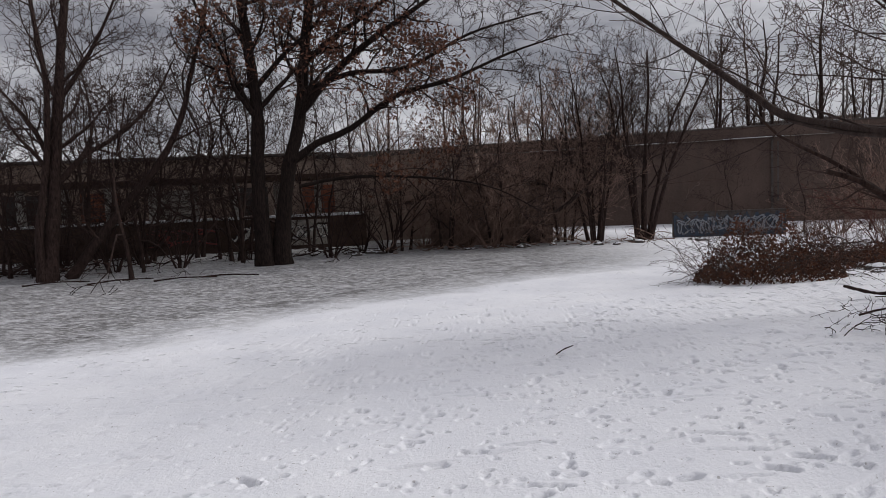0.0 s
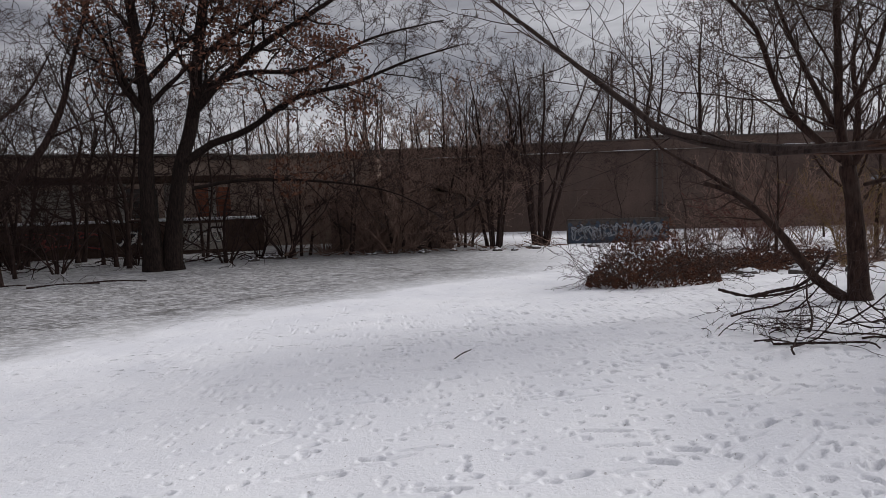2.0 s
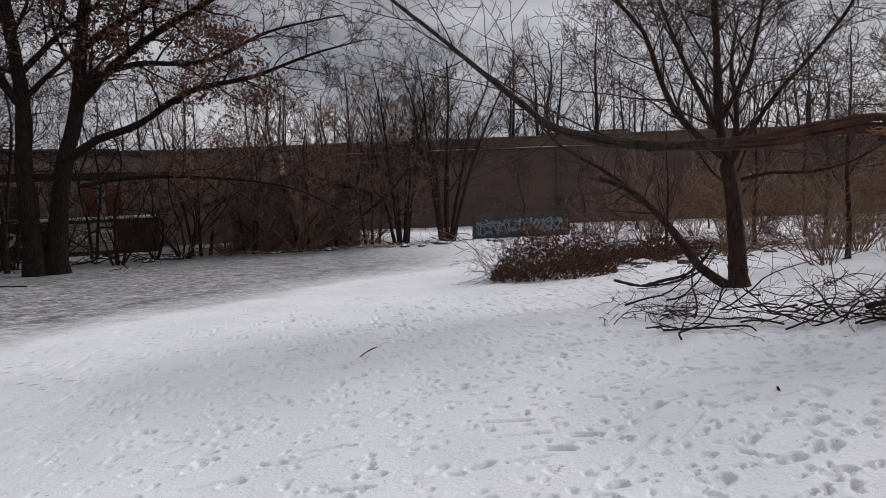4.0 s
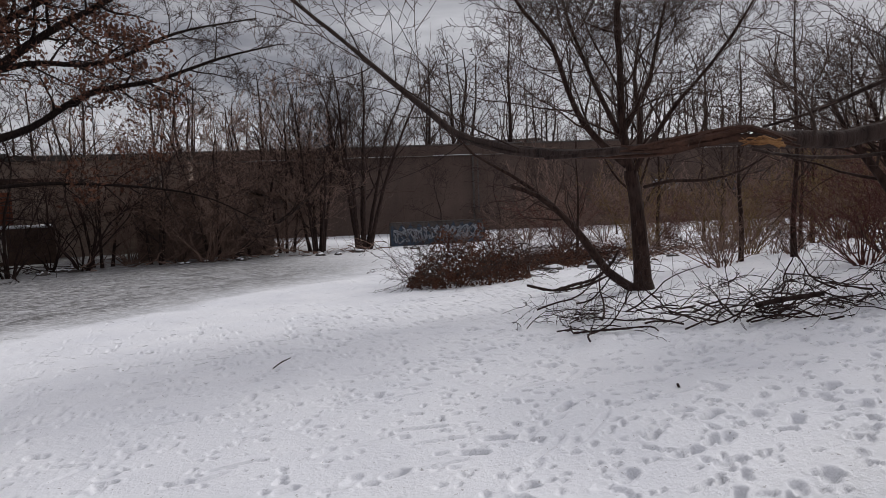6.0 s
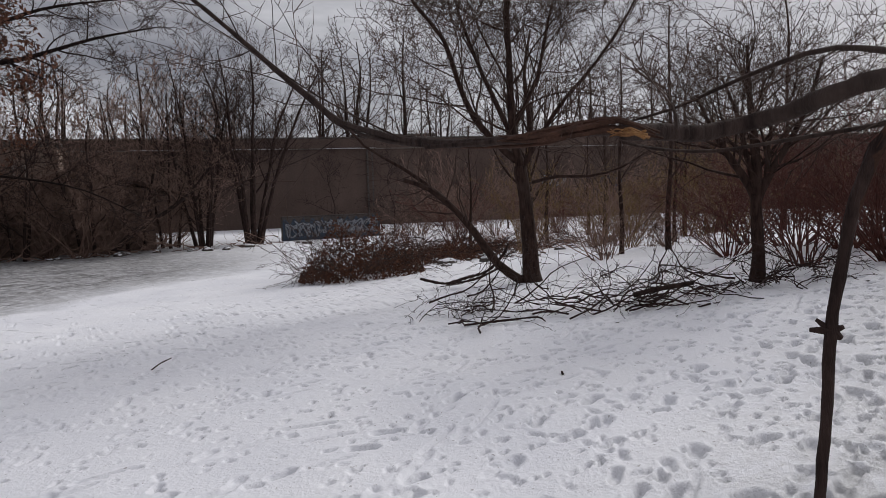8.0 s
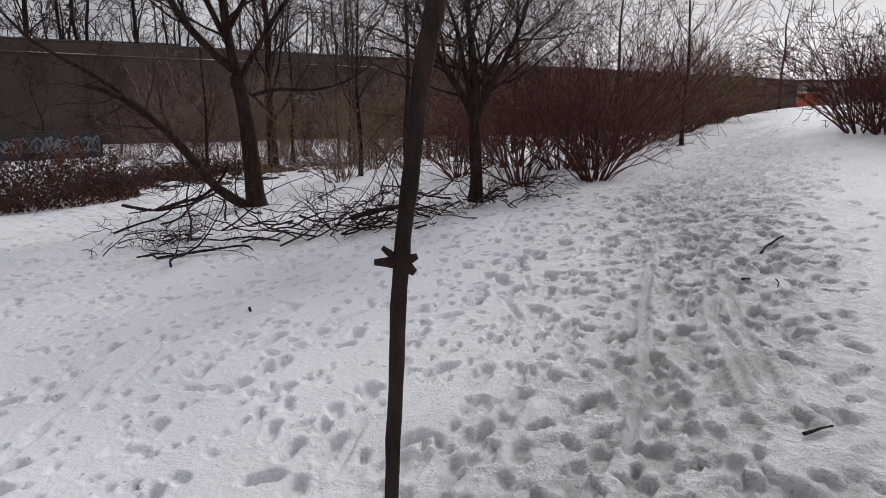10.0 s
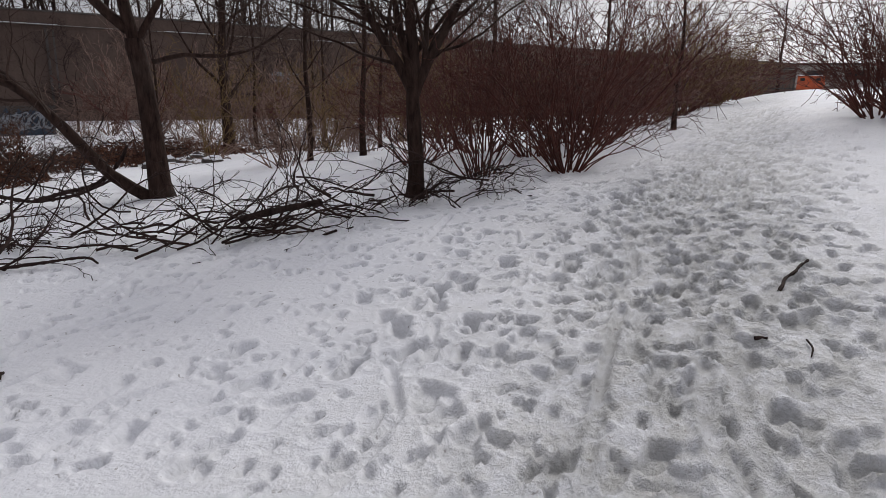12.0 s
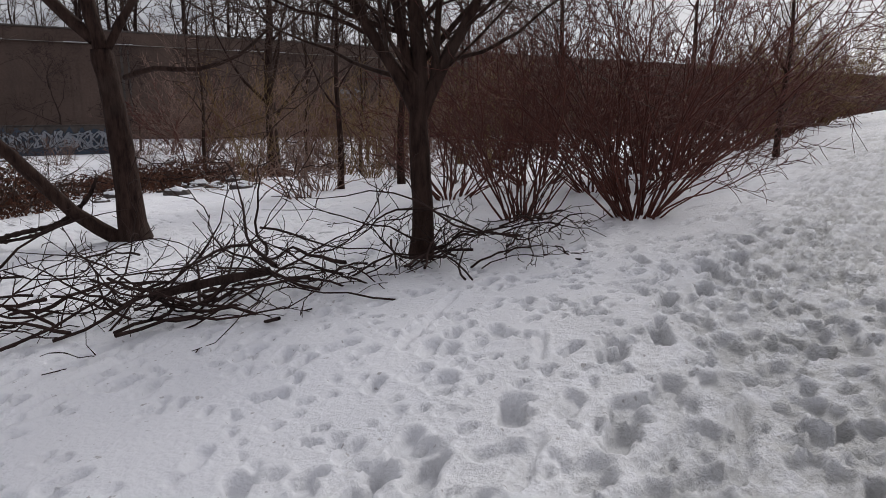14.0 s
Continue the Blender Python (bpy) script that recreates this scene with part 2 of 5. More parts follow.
def part_mesh(name, me, material, parent, label=""):
    for mm in (material if isinstance(material, (list, tuple)) else [material]):
        me.materials.append(mm)
    ob = new(name, me)
    if parent is not None:
        ob.parent = parent
    if label:
        tagged(ob, label)
    return ob


def box(bm, x0, x1, y0, y1, z0, z1, bevel=0.0):
    r = bmesh.ops.create_cube(bm, size=1.0)
    bmesh.ops.scale(bm, vec=(x1 - x0, y1 - y0, z1 - z0), verts=r["verts"])
    bmesh.ops.translate(bm, vec=((x0 + x1) / 2, (y0 + y1) / 2, (z0 + z1) / 2), verts=r["verts"])
    if bevel:
        edges = list({e for v in r["verts"] for e in v.link_edges})
        bmesh.ops.bevel(bm, geom=edges, offset=bevel, segments=2, affect="EDGES")
    return bm


def boxed(*args, bevel=0.0):
    return box(bmesh.new(), *args, bevel=bevel)


def empty(name, m, label, category, group="", kind=""):
    ob = new(name)
    ob.empty_display_size = 0.3
    ob.matrix_world = m
    return tagged(ob, label, category, group, kind)


def soft(v, k):
    return k * math.log1p(math.exp(min(50.0, v / k)))


def ground_z(x, y):
    """The lie of the land: a path on a bank that falls to a low meadow."""
    a = x if x > 0 else 0.6 * x
    b = y if y > 0 else 0.3 * y
    q = -0.50 + 0.086 * a - 0.0076 * b - 0.0048 * max(a, 0.0) * b
    if b > 4:
        q -= 0.012 * (b - 4)
    q = -0.95 + soft(q + 0.95, 0.10)
    return 1.7 - soft(1.7 - q, 0.25) + 0.30 * math.exp(-(x * x + y * y) / 3.2)


class Tubes:
    """Collects tapered tubes into one mesh."""

    def __init__(self):
        self.v, self.f = [], []

    def add(self, pts, radii, n):
        base, up = len(self.v), Vector((0.13, 0.21, 0.97))
        last = len(pts) - 1
        for i, p in enumerate(pts):
            t = pts[min(i + 1, last)] - pts[max(i - 1, 0)]
            s = t.cross(up)
            if s.length < 0.05 * t.length:
                s = t.cross(Vector((1, 0, 0)))
            s.normalize()
            w = s.cross(t).normalized()
            for k in range(n):
                a = 2 * math.pi * k / n
                self.v.append(p + (s * math.cos(a) + w * math.sin(a)) * radii[i])
        for i in range(last):
            for k in range(n):
                a, b = base + i * n + k, base + i * n + (k + 1) % n
                self.f.append((a, b, b + n, a + n))
        self.f.append(tuple(base + last * n + k for k in range(n)))

    def mesh(self, name, smooth=True):
        me = bpy.data.meshes.new(name)
        me.from_pydata([tuple(v) for v in self.v], [], self.f)
        if smooth:
            me.polygons.foreach_set("use_smooth", [True] * len(me.polygons))
        me.update()
        return me


def rand_dir(rng):
    z, a = rng.uniform(-1, 1), rng.uniform(0, 2 * math.pi)
    r = math.sqrt(1 - z * z)
    return Vector((r * math.cos(a), r * math.sin(a), z))


def spline(points, step):
    """A smooth line through the points, cut into short steps."""
    p = [Vector(q) for q in points]
    p = [p[0] * 2 - p[1]] + p + [p[-1] * 2 - p[-2]]
    out = []
    for i in range(1, len(p) - 2):
        n = max(2, int((p[i + 1] - p[i]).length / step))
        for k in range(n):
            t = k / n
            out.append(0.5 * ((2 * p[i]) + (p[i + 1] - p[i - 1]) * t + (2 * p[i - 1] - 5 * p[i] + 4 * p[i + 1] - p[i + 2]) * t * t
                              + (3 * p[i] - p[i - 1] - 3 * p[i + 1] + p[i + 2]) * t * t * t))
    out.append(p[-2])
    return out


class Grower:
    """Grows branches of branches. thick: levels that are mesh parts of their own; the rest goes to twigs."""

    def __init__(self, seed, kids=(6, 6, 5), ratio=(0.55, 0.5, 0.45), angle=(45, 45, 45), wander=0.10, up=0.05,
                 thin=0.55, twig=0.004, sides=(8, 5, 3, 3), first=0.25, segs=(8, 6, 4, 3), spread=0.0):
        self.r = random.Random(seed)
        self.kids, self.ratio, self.angle, self.wander, self.up = kids, ratio, angle, wander, up
        self.thin, self.twig, self.sides, self.first, self.segs, self.spread = thin, twig, sides, first, segs, spread
        self.limbs, self.twigs, self.tips = [], Tubes(), []

    def limb(self):
        self.limbs.append(Tubes())
        return self.limbs[-1]

    def sprout(self, pts, radii, level, length, start=None):
        """Children along a line that exists already."""
        if level >= len(self.kids):
            self.tips.append((pts[-1], (pts[-1] - pts[-2]).normalized()))
            return
        r, last, n = self.r, len(pts) - 1, self.kids[level]
        s0 = self.first if start is None else start
        turn = r.uniform(0, 6.28)
        for k in range(n):
            f = s0 + (1 - s0) * (k + r.uniform(0.1, 0.9)) / n
            i = min(last - 1, int(f * last))
            p = pts[i].lerp(pts[i + 1], f * last - i)
            d = (pts[i + 1] - pts[i]).normalized()
            side = d.orthogonal().normalized()
            turn += 2.4 + r.uniform(-0.5, 0.5)
            side.rotate(Matrix.Rotation(turn, 3, d))
            a = radians(self.angle[level]) * r.uniform(0.7, 1.25)
            nd = (d * math.cos(a) + side * math.sin(a)).normalized()
            ln = length * self.ratio[level] * (1.15 - 0.65 * f) * r.uniform(0.7, 1.25)
            rad = max(self.twig, min(radii[i] * 0.8, radii[i] * self.thin * r.uniform(0.8, 1.1)))
            self.branch(p, nd, ln, rad, level + 1)

    def branch(self, p, d, length, rad, level):
        r, n = self.r, self.segs[min(level, len(self.segs) - 1)]
        pts, radii = [p.copy()], [rad]
        q, d, step = p.copy(), d.copy(), length / n
        for i in range(n):
            d = (d + rand_dir(r) * self.wander * (1 + level * 0.5) + Vector((0, 0, self.up))).normalized()
            q = q + d * step
            pts.append(q)
            radii.append(max(self.twig * 0.6, rad * (1 - 0.82 * (i + 1) / n)))
        (self.limb() if level < 2 else self.twigs).add(pts, radii, self.sides[min(level, len(self.sides) - 1)])
        self.sprout(pts, radii, level, length)
        return pts


def tree(name, base, label, category="tree", group=""):
    return empty(name, Matrix.Translation(base), label, category, group)


def finish_tree(thing, trunk, g, bark_m, twig_m, trunk_name="trunk", limb_name="limb"):
    """Hangs the trunk, limbs and twigs of one plant on its empty."""
    off = Matrix.Translation(-thing.matrix_world.translation)
    for nm, tb, mt in [(trunk_name, trunk, bark_m)] + [(limb_name, t, bark_m) for t in g.limbs] + [("crown", g.twigs, twig_m)]:
        if tb and tb.v:
            me = tb.mesh(nm)
            me.transform(off)
            ob = part_mesh(nm, me, mt, thing)
            if nm == "crown":
                tagged(ob, "fine bare twigs", kind="stuff")
    return thing


def stem(tubes, points, r0, r1, n=8, flare=0.0, step=0.35, rng=None, rough=0.06):
    """A trunk or limb along a spine; flare widens its foot."""
    rng = rng or random.Random(3)
    pts = spline(points, step)
    m = len(pts) - 1
    radii = []
    for i in range(m + 1):
        f = i / m
        rr = r0 + (r1 - r0) * f
        if flare:
            rr *= 1 + flare * math.exp(-(pts[i] - pts[0]).length / (2.2 * r0))
        radii.append(rr * rng.uniform(1 - rough, 1 + rough))
    jit = [p + rand_dir(rng) * radii[i] * 0.12 for i, p in enumerate(pts)]
    tubes.add(jit, radii, n)
    return jit, radii


# ---------------------------------------------------------------- ground
def graded(lo, a, b, hi, fine, before, after):
    """Coordinates that are fine from a to b and widen outwards by the rates before and after, at first."""
    def out(v, end, sign, rate):
        got, s = [], fine
        while sign * (end - v) > 0:
            s *= rate if s < 0.24 else 1.25
            v += sign * s
            got.append(v)
        return got
    mid = list(np.arange(a, b, fine))
    return np.array(out(a, lo, -1, before)[::-1] + mid + out(mid[-1], hi, 1, after))


def path_y(x):
    return 1.0 + 0.24 * (x - 4.8) - 0.0022 * (x - 4.8) ** 2


def lattice(u, v, seed):
    """Smooth value noise on a square lattice, 0 to 1."""
    iu, iv = np.floor(u).astype(np.int64), np.floor(v).astype(np.int64)
    fu, fv = u - iu, v - iv
    fu, fv = fu * fu * (3 - 2 * fu), fv * fv * (3 - 2 * fv)

    def h(a, b):
        n = (a * 374761393 + b * 668265263 + seed * 974634777) & 0x7FFFFFFF
        n = ((n ^ (n >> 13)) * 1274126177) & 0x7FFFFFFF
        return ((n ^ (n >> 16)) & 0xFFFF) / 65535.0
    lo = h(iu, iv) * (1 - fu) + h(iu + 1, iv) * fu
    hi = h(iu, iv + 1) * (1 - fu) + h(iu + 1, iv + 1) * fu
    return lo * (1 - fv) + hi * fv


def build_ground():
    xs = graded(-700, -1.6, 9.2, 900, 0.0185, 1.02, 1.018)
    ys = graded(-300, 0.6, 5.2, 900, 0.0185, 1.05, 1.0125)
    gx, gy = np.meshgrid(xs, ys)
    shape = gx.shape
    a = np.where(gx > 0, gx, 0.6 * gx)
    b = np.where(gy > 0, gy, 0.3 * gy)
    q = -0.50 + 0.086 * a - 0.0076 * b - 0.0048 * np.maximum(a, 0) * b - 0.012 * np.maximum(b - 4, 0)
    q = -0.95 + 0.10 * np.log1p(np.exp(np.minimum(50, (q + 0.95) / 0.10)))
    z = 1.7 - 0.25 * np.log1p(np.exp(np.minimum(50, (1.7 - q) / 0.25))) + 0.30 * np.exp(-(gx * gx + gy * gy) / 3.2)
    rng = np.random.RandomState(5)
    # soft drifts
    for k in range(60):
        w = rng.uniform(0.35, 2.2)
        t = rng.uniform(0, math.pi)
        ph = rng.uniform(0, 6.28)
        amp = 0.0022 * min(1.0, 1.2 / w)
        z += amp * np.sin(w * 2.6 * (gx * math.cos(t) + gy * math.sin(t)) + ph) * np.exp(-((gx - 4) ** 2 + (gy - 5) ** 2) / 900)

    # wet: greying by depth, for pressed snow and for shade painted into hollows
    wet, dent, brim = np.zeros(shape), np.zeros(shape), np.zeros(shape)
    # edges of prints are ragged
    ragged = lattice(gx / 0.075, gy / 0.075, 31) - 0.5 + 0.7 * (lattice(gx / 0.034, gy / 0.034, 32) - 0.5)

    def press(cx, cy, lx, ly, rot, depth, rim, edge=9.0, soak_shade=1.0):
        """One print: a steep oval hollow, ragged at its edge, with a thrown-up rim; its bottom tilts towards the toe."""
        reach = max(lx, ly) * 2.3
        i0, i1 = np.searchsorted(xs, (cx - reach, cx + reach))
        j0, j1 = np.searchsorted(ys, (cy - reach, cy + reach))
        if i1 - i0 < 2 or j1 - j0 < 2:
            return
        dx, dy = gx[j0:j1, i0:i1] - cx, gy[j0:j1, i0:i1] - cy
        c, s = math.cos(rot), math.sin(rot)
        u, v = (dx * c + dy * s) / lx, (-dx * s + dy * c) / ly
        v = v * (1 + 0.22 * np.cos(3.0 * u))
        d = np.sqrt(u * u + v * v) + 0.20 * ragged[j0:j1, i0:i1]
        hollow = 1 / (1 + np.exp(np.clip((d - 1) * edge, -40, 40)))
        floor = depth * (1 + 0.25 * u)
        dent[j0:j1, i0:i1] = dent[j0:j1, i0:i1] * (1 - hollow) + floor * hollow
        brim[j0:j1, i0:i1] = brim[j0:j1, i0:i1] * (1 - hollow) + rim * np.exp(-((d - 1.35) / 0.25) ** 2)
        # deeper prints get greyer: wet snow and painted-in shade together
        wet[j0:j1, i0:i1] = wet[j0:j1, i0:i1] * (1 - hollow) + hollow * min(1.0, soak_shade * depth / 0.06)

    # old prints, half thawed and filled, all over the meadow's near side
    for k in range(4300):
        x, far = rng.uniform(-7, 11), rng.uniform(0.0, 1.0)
        y = 1.3 + 0.15 * (x - 6.0) + 0.7 + 11.0 * far ** 1.5
        if x < 2.0 and rng.random() < 0.45 + 0.05 * (2.0 - x):
            continue
        big = rng.uniform(0.5, 1.0) if rng.random() < 0.2 else rng.uniform(0.28, 0.5)
        press(x, y, 0.115 * big, 0.056 * big, rng.normal(0.1, 0.5), 0.018 + 0.05 * big * rng.random(), 0.006, 14.0, 0.9)
    # walkers' lines along and beside the footpath
    for k in range(48):
        x = rng.uniform(-6, 13)
        off = rng.normal(0.0, 0.8) if k < 20 else rng.uniform(0.6, 5.5)
        way = rng.normal(0.15, 0.22) if k < 44 else rng.uniform(-0.7, 0.9)
        y = path_y(x) + off
        deep, big = rng.uniform(0.04, 0.085), rng.uniform(0.75, 1.05)
        for q in range(rng.randint(4, 10)):
            sd = 0.10 if q % 2 else -0.10
            fx, fy = x + math.cos(way) * q * 0.62 - math.sin(way) * sd, y + math.sin(way) * q * 0.62 + math.cos(way) * sd
            fx, fy = fx + rng.normal(0, 0.06), fy + rng.normal(0, 0.05)
            press(fx, fy, 0.118 * big * rng.uniform(0.7, 1.1), 0.046 * big, way + rng.normal(0, 0.2), deep * rng.uniform(0.4, 1.1), 0.010, 17.0)
    # the trampled footpath
    for k in range(3300):
        x = rng.uniform(-4.5, 24)
        y = path_y(x) + rng.normal(0.05, 0.62)
        big = rng.uniform(0.35, 0.95)
        press(x, y, 0.115 * big, 0.058 * big, rng.normal(0.2, 0.55), rng.uniform(0.014, 0.046), 0.008, 16.0)
    # scuffs dragged through the crust
    for k in range(150):
        x, y = rng.uniform(-4, 9), rng.uniform(2.2, 9.5)
        press(x, y, rng.uniform(0.16, 0.28), rng.uniform(0.022, 0.038), rng.normal(0.2, 0.3), rng.uniform(0.02, 0.04), 0.008, 9.0, 0.6)
    # a trail of fresh deep prints beside the path, then small prints of birds' feet
    for k, (x, y) in enumerate(((6.50, 3.20), (6.72, 3.10), (7.28, 3.12), (7.36, 2.64), (8.10, 3.06), (8.40, 2.96), (8.95, 3.18), (9.30, 3.08), (9.85, 3.26), (10.2, 3.18), (10.8, 3.34), (5.9, 3.02), (5.35, 2.9), (6.1, 2.66))):
        press(x, y, 0.145, 0.06, 0.25 + 0.2 * (k % 3), 0.085, 0.012, 18.0, 0.7)
    for k in range(1500):
        press(rng.uniform(-6, 10), rng.uniform(2.6, 15), 0.042, 0.030, rng.uniform(0, 3), rng.uniform(0.014, 0.03), 0.003, 11.0, 0.8)
    # wheel and runner marks pressed along the footpath
    for x0, y0, x1, y1, wide, deep in ((4.0, 1.15, 6.78, 2.0, 0.028, 0.05), (6.2, 1.72, 6.74, 1.90, 0.030, 0.05), (4.9, 0.72, 6.85, 1.47, 0.040, 0.035), (4.7, 0.80, 6.2, 1.38, 0.036, 0.03)):
        n = int(math.hypot(x1 - x0, y1 - y0) / 0.035)
        way = math.atan2(y1 - y0, x1 - x0)
        for q in range(n):
            f = q / n
            bend = 0.03 * math.sin(5 * f + x0)
            press(x0 + (x1 - x0) * f, y0 + (y1 - y0) * f + bend, 0.07, wide, way, deep * (0.7 + 0.3 * math.sin(9 * f + y0)), 0.016, 6.0, 0.8)
    z += np.minimum(brim, 0.03) - dent
    # churned surface: ridged noise at four sizes, strongest on the footpath
    side = gy - path_y(gx) + 0.5 * (lattice(gx * 0.7, gy * 0.7, 9) - 0.5)
    band = np.exp(-np.abs(side / 1.2) ** 3)
    churn = np.zeros(shape)
    for wave, amp, seed in ((0.42, 0.010, 1), (0.21, 0.012, 2), (0.115, 0.012, 3), (0.065, 0.008, 4)):
        c, sn = math.cos(seed * 1.1), math.sin(seed * 1.1)
        n = lattice((gx * c + gy * sn) / wave, (-gx * sn + gy * c) / wave, seed)
        churn += amp * np.abs(2 * n - 1)
    z += (churn - 0.021) * (band * 0.85 + 0.08)
    # low spots of the churn are greyed too, slush plus painted crease shade
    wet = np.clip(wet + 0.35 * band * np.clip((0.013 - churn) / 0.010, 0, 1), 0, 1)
    ny, nx = shape
    idx = np.arange(nx * ny).reshape(ny, nx)
    quads = np.stack([idx[:-1, :-1], idx[:-1, 1:], idx[1:, 1:], idx[1:, :-1]], -1).reshape(-1, 4)
    me = bpy.data.meshes.new("ground")
    me.vertices.add(nx * ny)
    me.vertices.foreach_set("co", np.stack([gx, gy, z], -1).reshape(-1))
    me.loops.add(quads.size)
    me.loops.foreach_set("vertex_index", quads.reshape(-1))
    me.polygons.add(len(quads))
    me.polygons.foreach_set("loop_start", np.arange(0, quads.size, 4))
    me.polygons.foreach_set("loop_total", np.full(len(quads), 4))
    me.update(calc_edges=True)
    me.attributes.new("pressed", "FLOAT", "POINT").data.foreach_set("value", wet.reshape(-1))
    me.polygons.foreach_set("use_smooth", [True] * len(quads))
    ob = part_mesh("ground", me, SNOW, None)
    tagged(ob, "trodden snow with footprints, grey ice and dirt", "ground", kind="structure")


build_ground()

# ---------------------------------------------------------------- buildings
WALL_TURN = -18.5
WM = pose(48 * 0.317, 48 * 0.948, 0, 0, 0, WALL_TURN)


def long_building():
    """The long windowless wall behind the meadow; local x runs along it, -y faces the camera."""
    b = empty("long_building", WM, "long brown windowless warehouse wall behind the meadow", "building")
    x0, x1 = -21.0, 95.0
    part("wall", boxed(x0, x1, 0, 14, -1.6, 4.55), LONG_WALL, b)
    part("parapet", boxed(x0 - 0.05, x1, -0.12, 0.35, 4.56, 5.30, bevel=0.03), LONG_WALL, b, "brown parapet band")
    part("coping", boxed(x0 - 0.08, x1, -0.17, 0.40, 5.301, 5.40, bevel=0.02), CONCRETE_DARK, b, "dark coping along the parapet")
    part("ledge", boxed(x0, x1, -0.17, -0.122, 4.56, 4.60, bevel=0.01), CONCRETE, b, "thin pale ledge under the parapet")
    for u in (-17.5, -9.0, -2.5, 4.0, 13.5, 24.0, 37.0):
        part("ledge_snow", boxed(u, u + 3.6, -0.168, -0.123, 4.601, 4.625, bevel=0.01), SNOW_CAP, b, "thin line of snow on the ledge")
    part("roof", boxed(x0, x1, 0.36, 14, 4.56, 4.9), CONCRETE_DARK, b)
    for x in np.arange(x0 + 3.0, x1, 7.4):
        part("pilaster", boxed(x, x + 0.4, -0.05, -0.003, -1.6, 4.5, bevel=0.015), LONG_WALL, b)
    part("drainpipe", boxed(6.86, 7.0, -0.2, -0.06, -0.4, 4.5, bevel=0.04), CONCRETE_DARK, b, "grey drainpipe")
    part("pale_strip", boxed(7.25, 7.36, -0.012, -0.004, 0.4, 4.3), CONCRETE_DARK, b)
    graffiti(b, 20.5, 22.6, 1.4, 2.5, -0.012, 17, PAINT_WHITE, CONCRETE_DARK, 3)
    graffiti(b, 25.5, 27.5, 1.2, 2.3, -0.012, 19, PAINT_BLUE, PAINT_BLACK, 3)
    return b



def graffiti(parent, x0, x1, z0, z1, y, seed, fill, edge, letters=7):
    """Swollen sprayed letter shapes: outlined blobs of paint with thickness, on a wall."""
    rng = random.Random(seed)
    w, hh = (x1 - x0) / letters, (z1 - z0) * 0.5
    for k in range(letters):
        cx, cz = x0 + (k + 0.5) * w, (z0 + z1) / 2
        a0, turn = rng.uniform(0, 6.28), rng.choice((-1, 1))
        pts = []
        for q in range(rng.randint(5, 8)):
            a = a0 + turn * q * rng.uniform(0.7, 1.5)
            pts.append((cx + math.cos(a) * w * rng.uniform(0.4, 1.25), 0, cz + math.sin(a) * hh * rng.uniform(0.45, 0.85)))
        line = spline(pts, 0.10)
        line = [Vector((min(max(p.x, x0 + 0.08), x1 - 0.08), 0, min(max(p.z, z0 + 0.07), z1 - 0.07))) for p in line]
        thick = rng.uniform(0.035, 0.075) * hh / 0.65
        for mat, r, dy in ((edge, thick * 1.7, 0.0), (fill, thick, -0.010 - 0.0012 * k)):
            t = Tubes()
            t.add(line, [r * (0.75 + 0.35 * math.sin(2.3 * i)) for i in range(len(line))], 6)
            me = t.mesh("sprayed_stroke")
            me.transform(Matrix.Translation((0, y + dy, 0)) @ Matrix.Diagonal((1, 0.03, 1, 1)))
            part_mesh("sprayed_stroke", me, mat, parent)


long_building()


def graffiti_wall():
    """A low wall with a painted piece, in front of the long wall."""
    m = pose(11.55, 32.75, -0.95, 0, 0, -8.0)
    b = empty("graffiti_wall", m, "low concrete wall sprayed with blue and white graffiti", "wall")
    part("wall", boxed(0, 5.3, 0, 0.35, -0.4, 1.22, bevel=0.03), CONCRETE_DARK, b)
    rng = random.Random(77)
    tops = [1.02 + 0.15 * math.sin(1.3 * k) + rng.uniform(-0.10, 0.05) for k in range(54)]
    bm = bmesh.new()
    for k in range(53):
        u0, u1 = 0.02 + k * 0.099, 0.02 + (k + 1) * 0.099
        bm.faces.new([bm.verts.new(p) for p in ((u0, -0.004, 0.02), (u1, -0.004, 0.02), (u1, -0.004, tops[k + 1]), (u0, -0.004, tops[k]))])
    bmesh.ops.remove_doubles(bm, verts=bm.verts, dist=0.001)
    bmesh.ops.solidify(bm, geom=bm.faces[:], thickness=0.002)
    part("background_paint", bm, PAINT_BLUE, b, "blue sprayed background")
    graffiti(b, 0.1, 5.2, 0.05, 1.18, -0.012, 11, PAINT_WHITE, PAINT_BLACK, 17)
    part("coping", boxed(-0.02, 5.32, -0.015, 0.37, 1.221, 1.25, bevel=0.012), CONCRETE_DARK, b)
    graffiti(b, 0.15, 2.6, 0.10, 1.0, -0.030, 12, PAINT_WHITE, PAINT_BLACK, 7)
    graffiti(b, 2.7, 5.2, 0.10, 1.12, -0.034, 14, PAINT_WHITE, PAINT_BLACK, 7)


graffiti_wall()


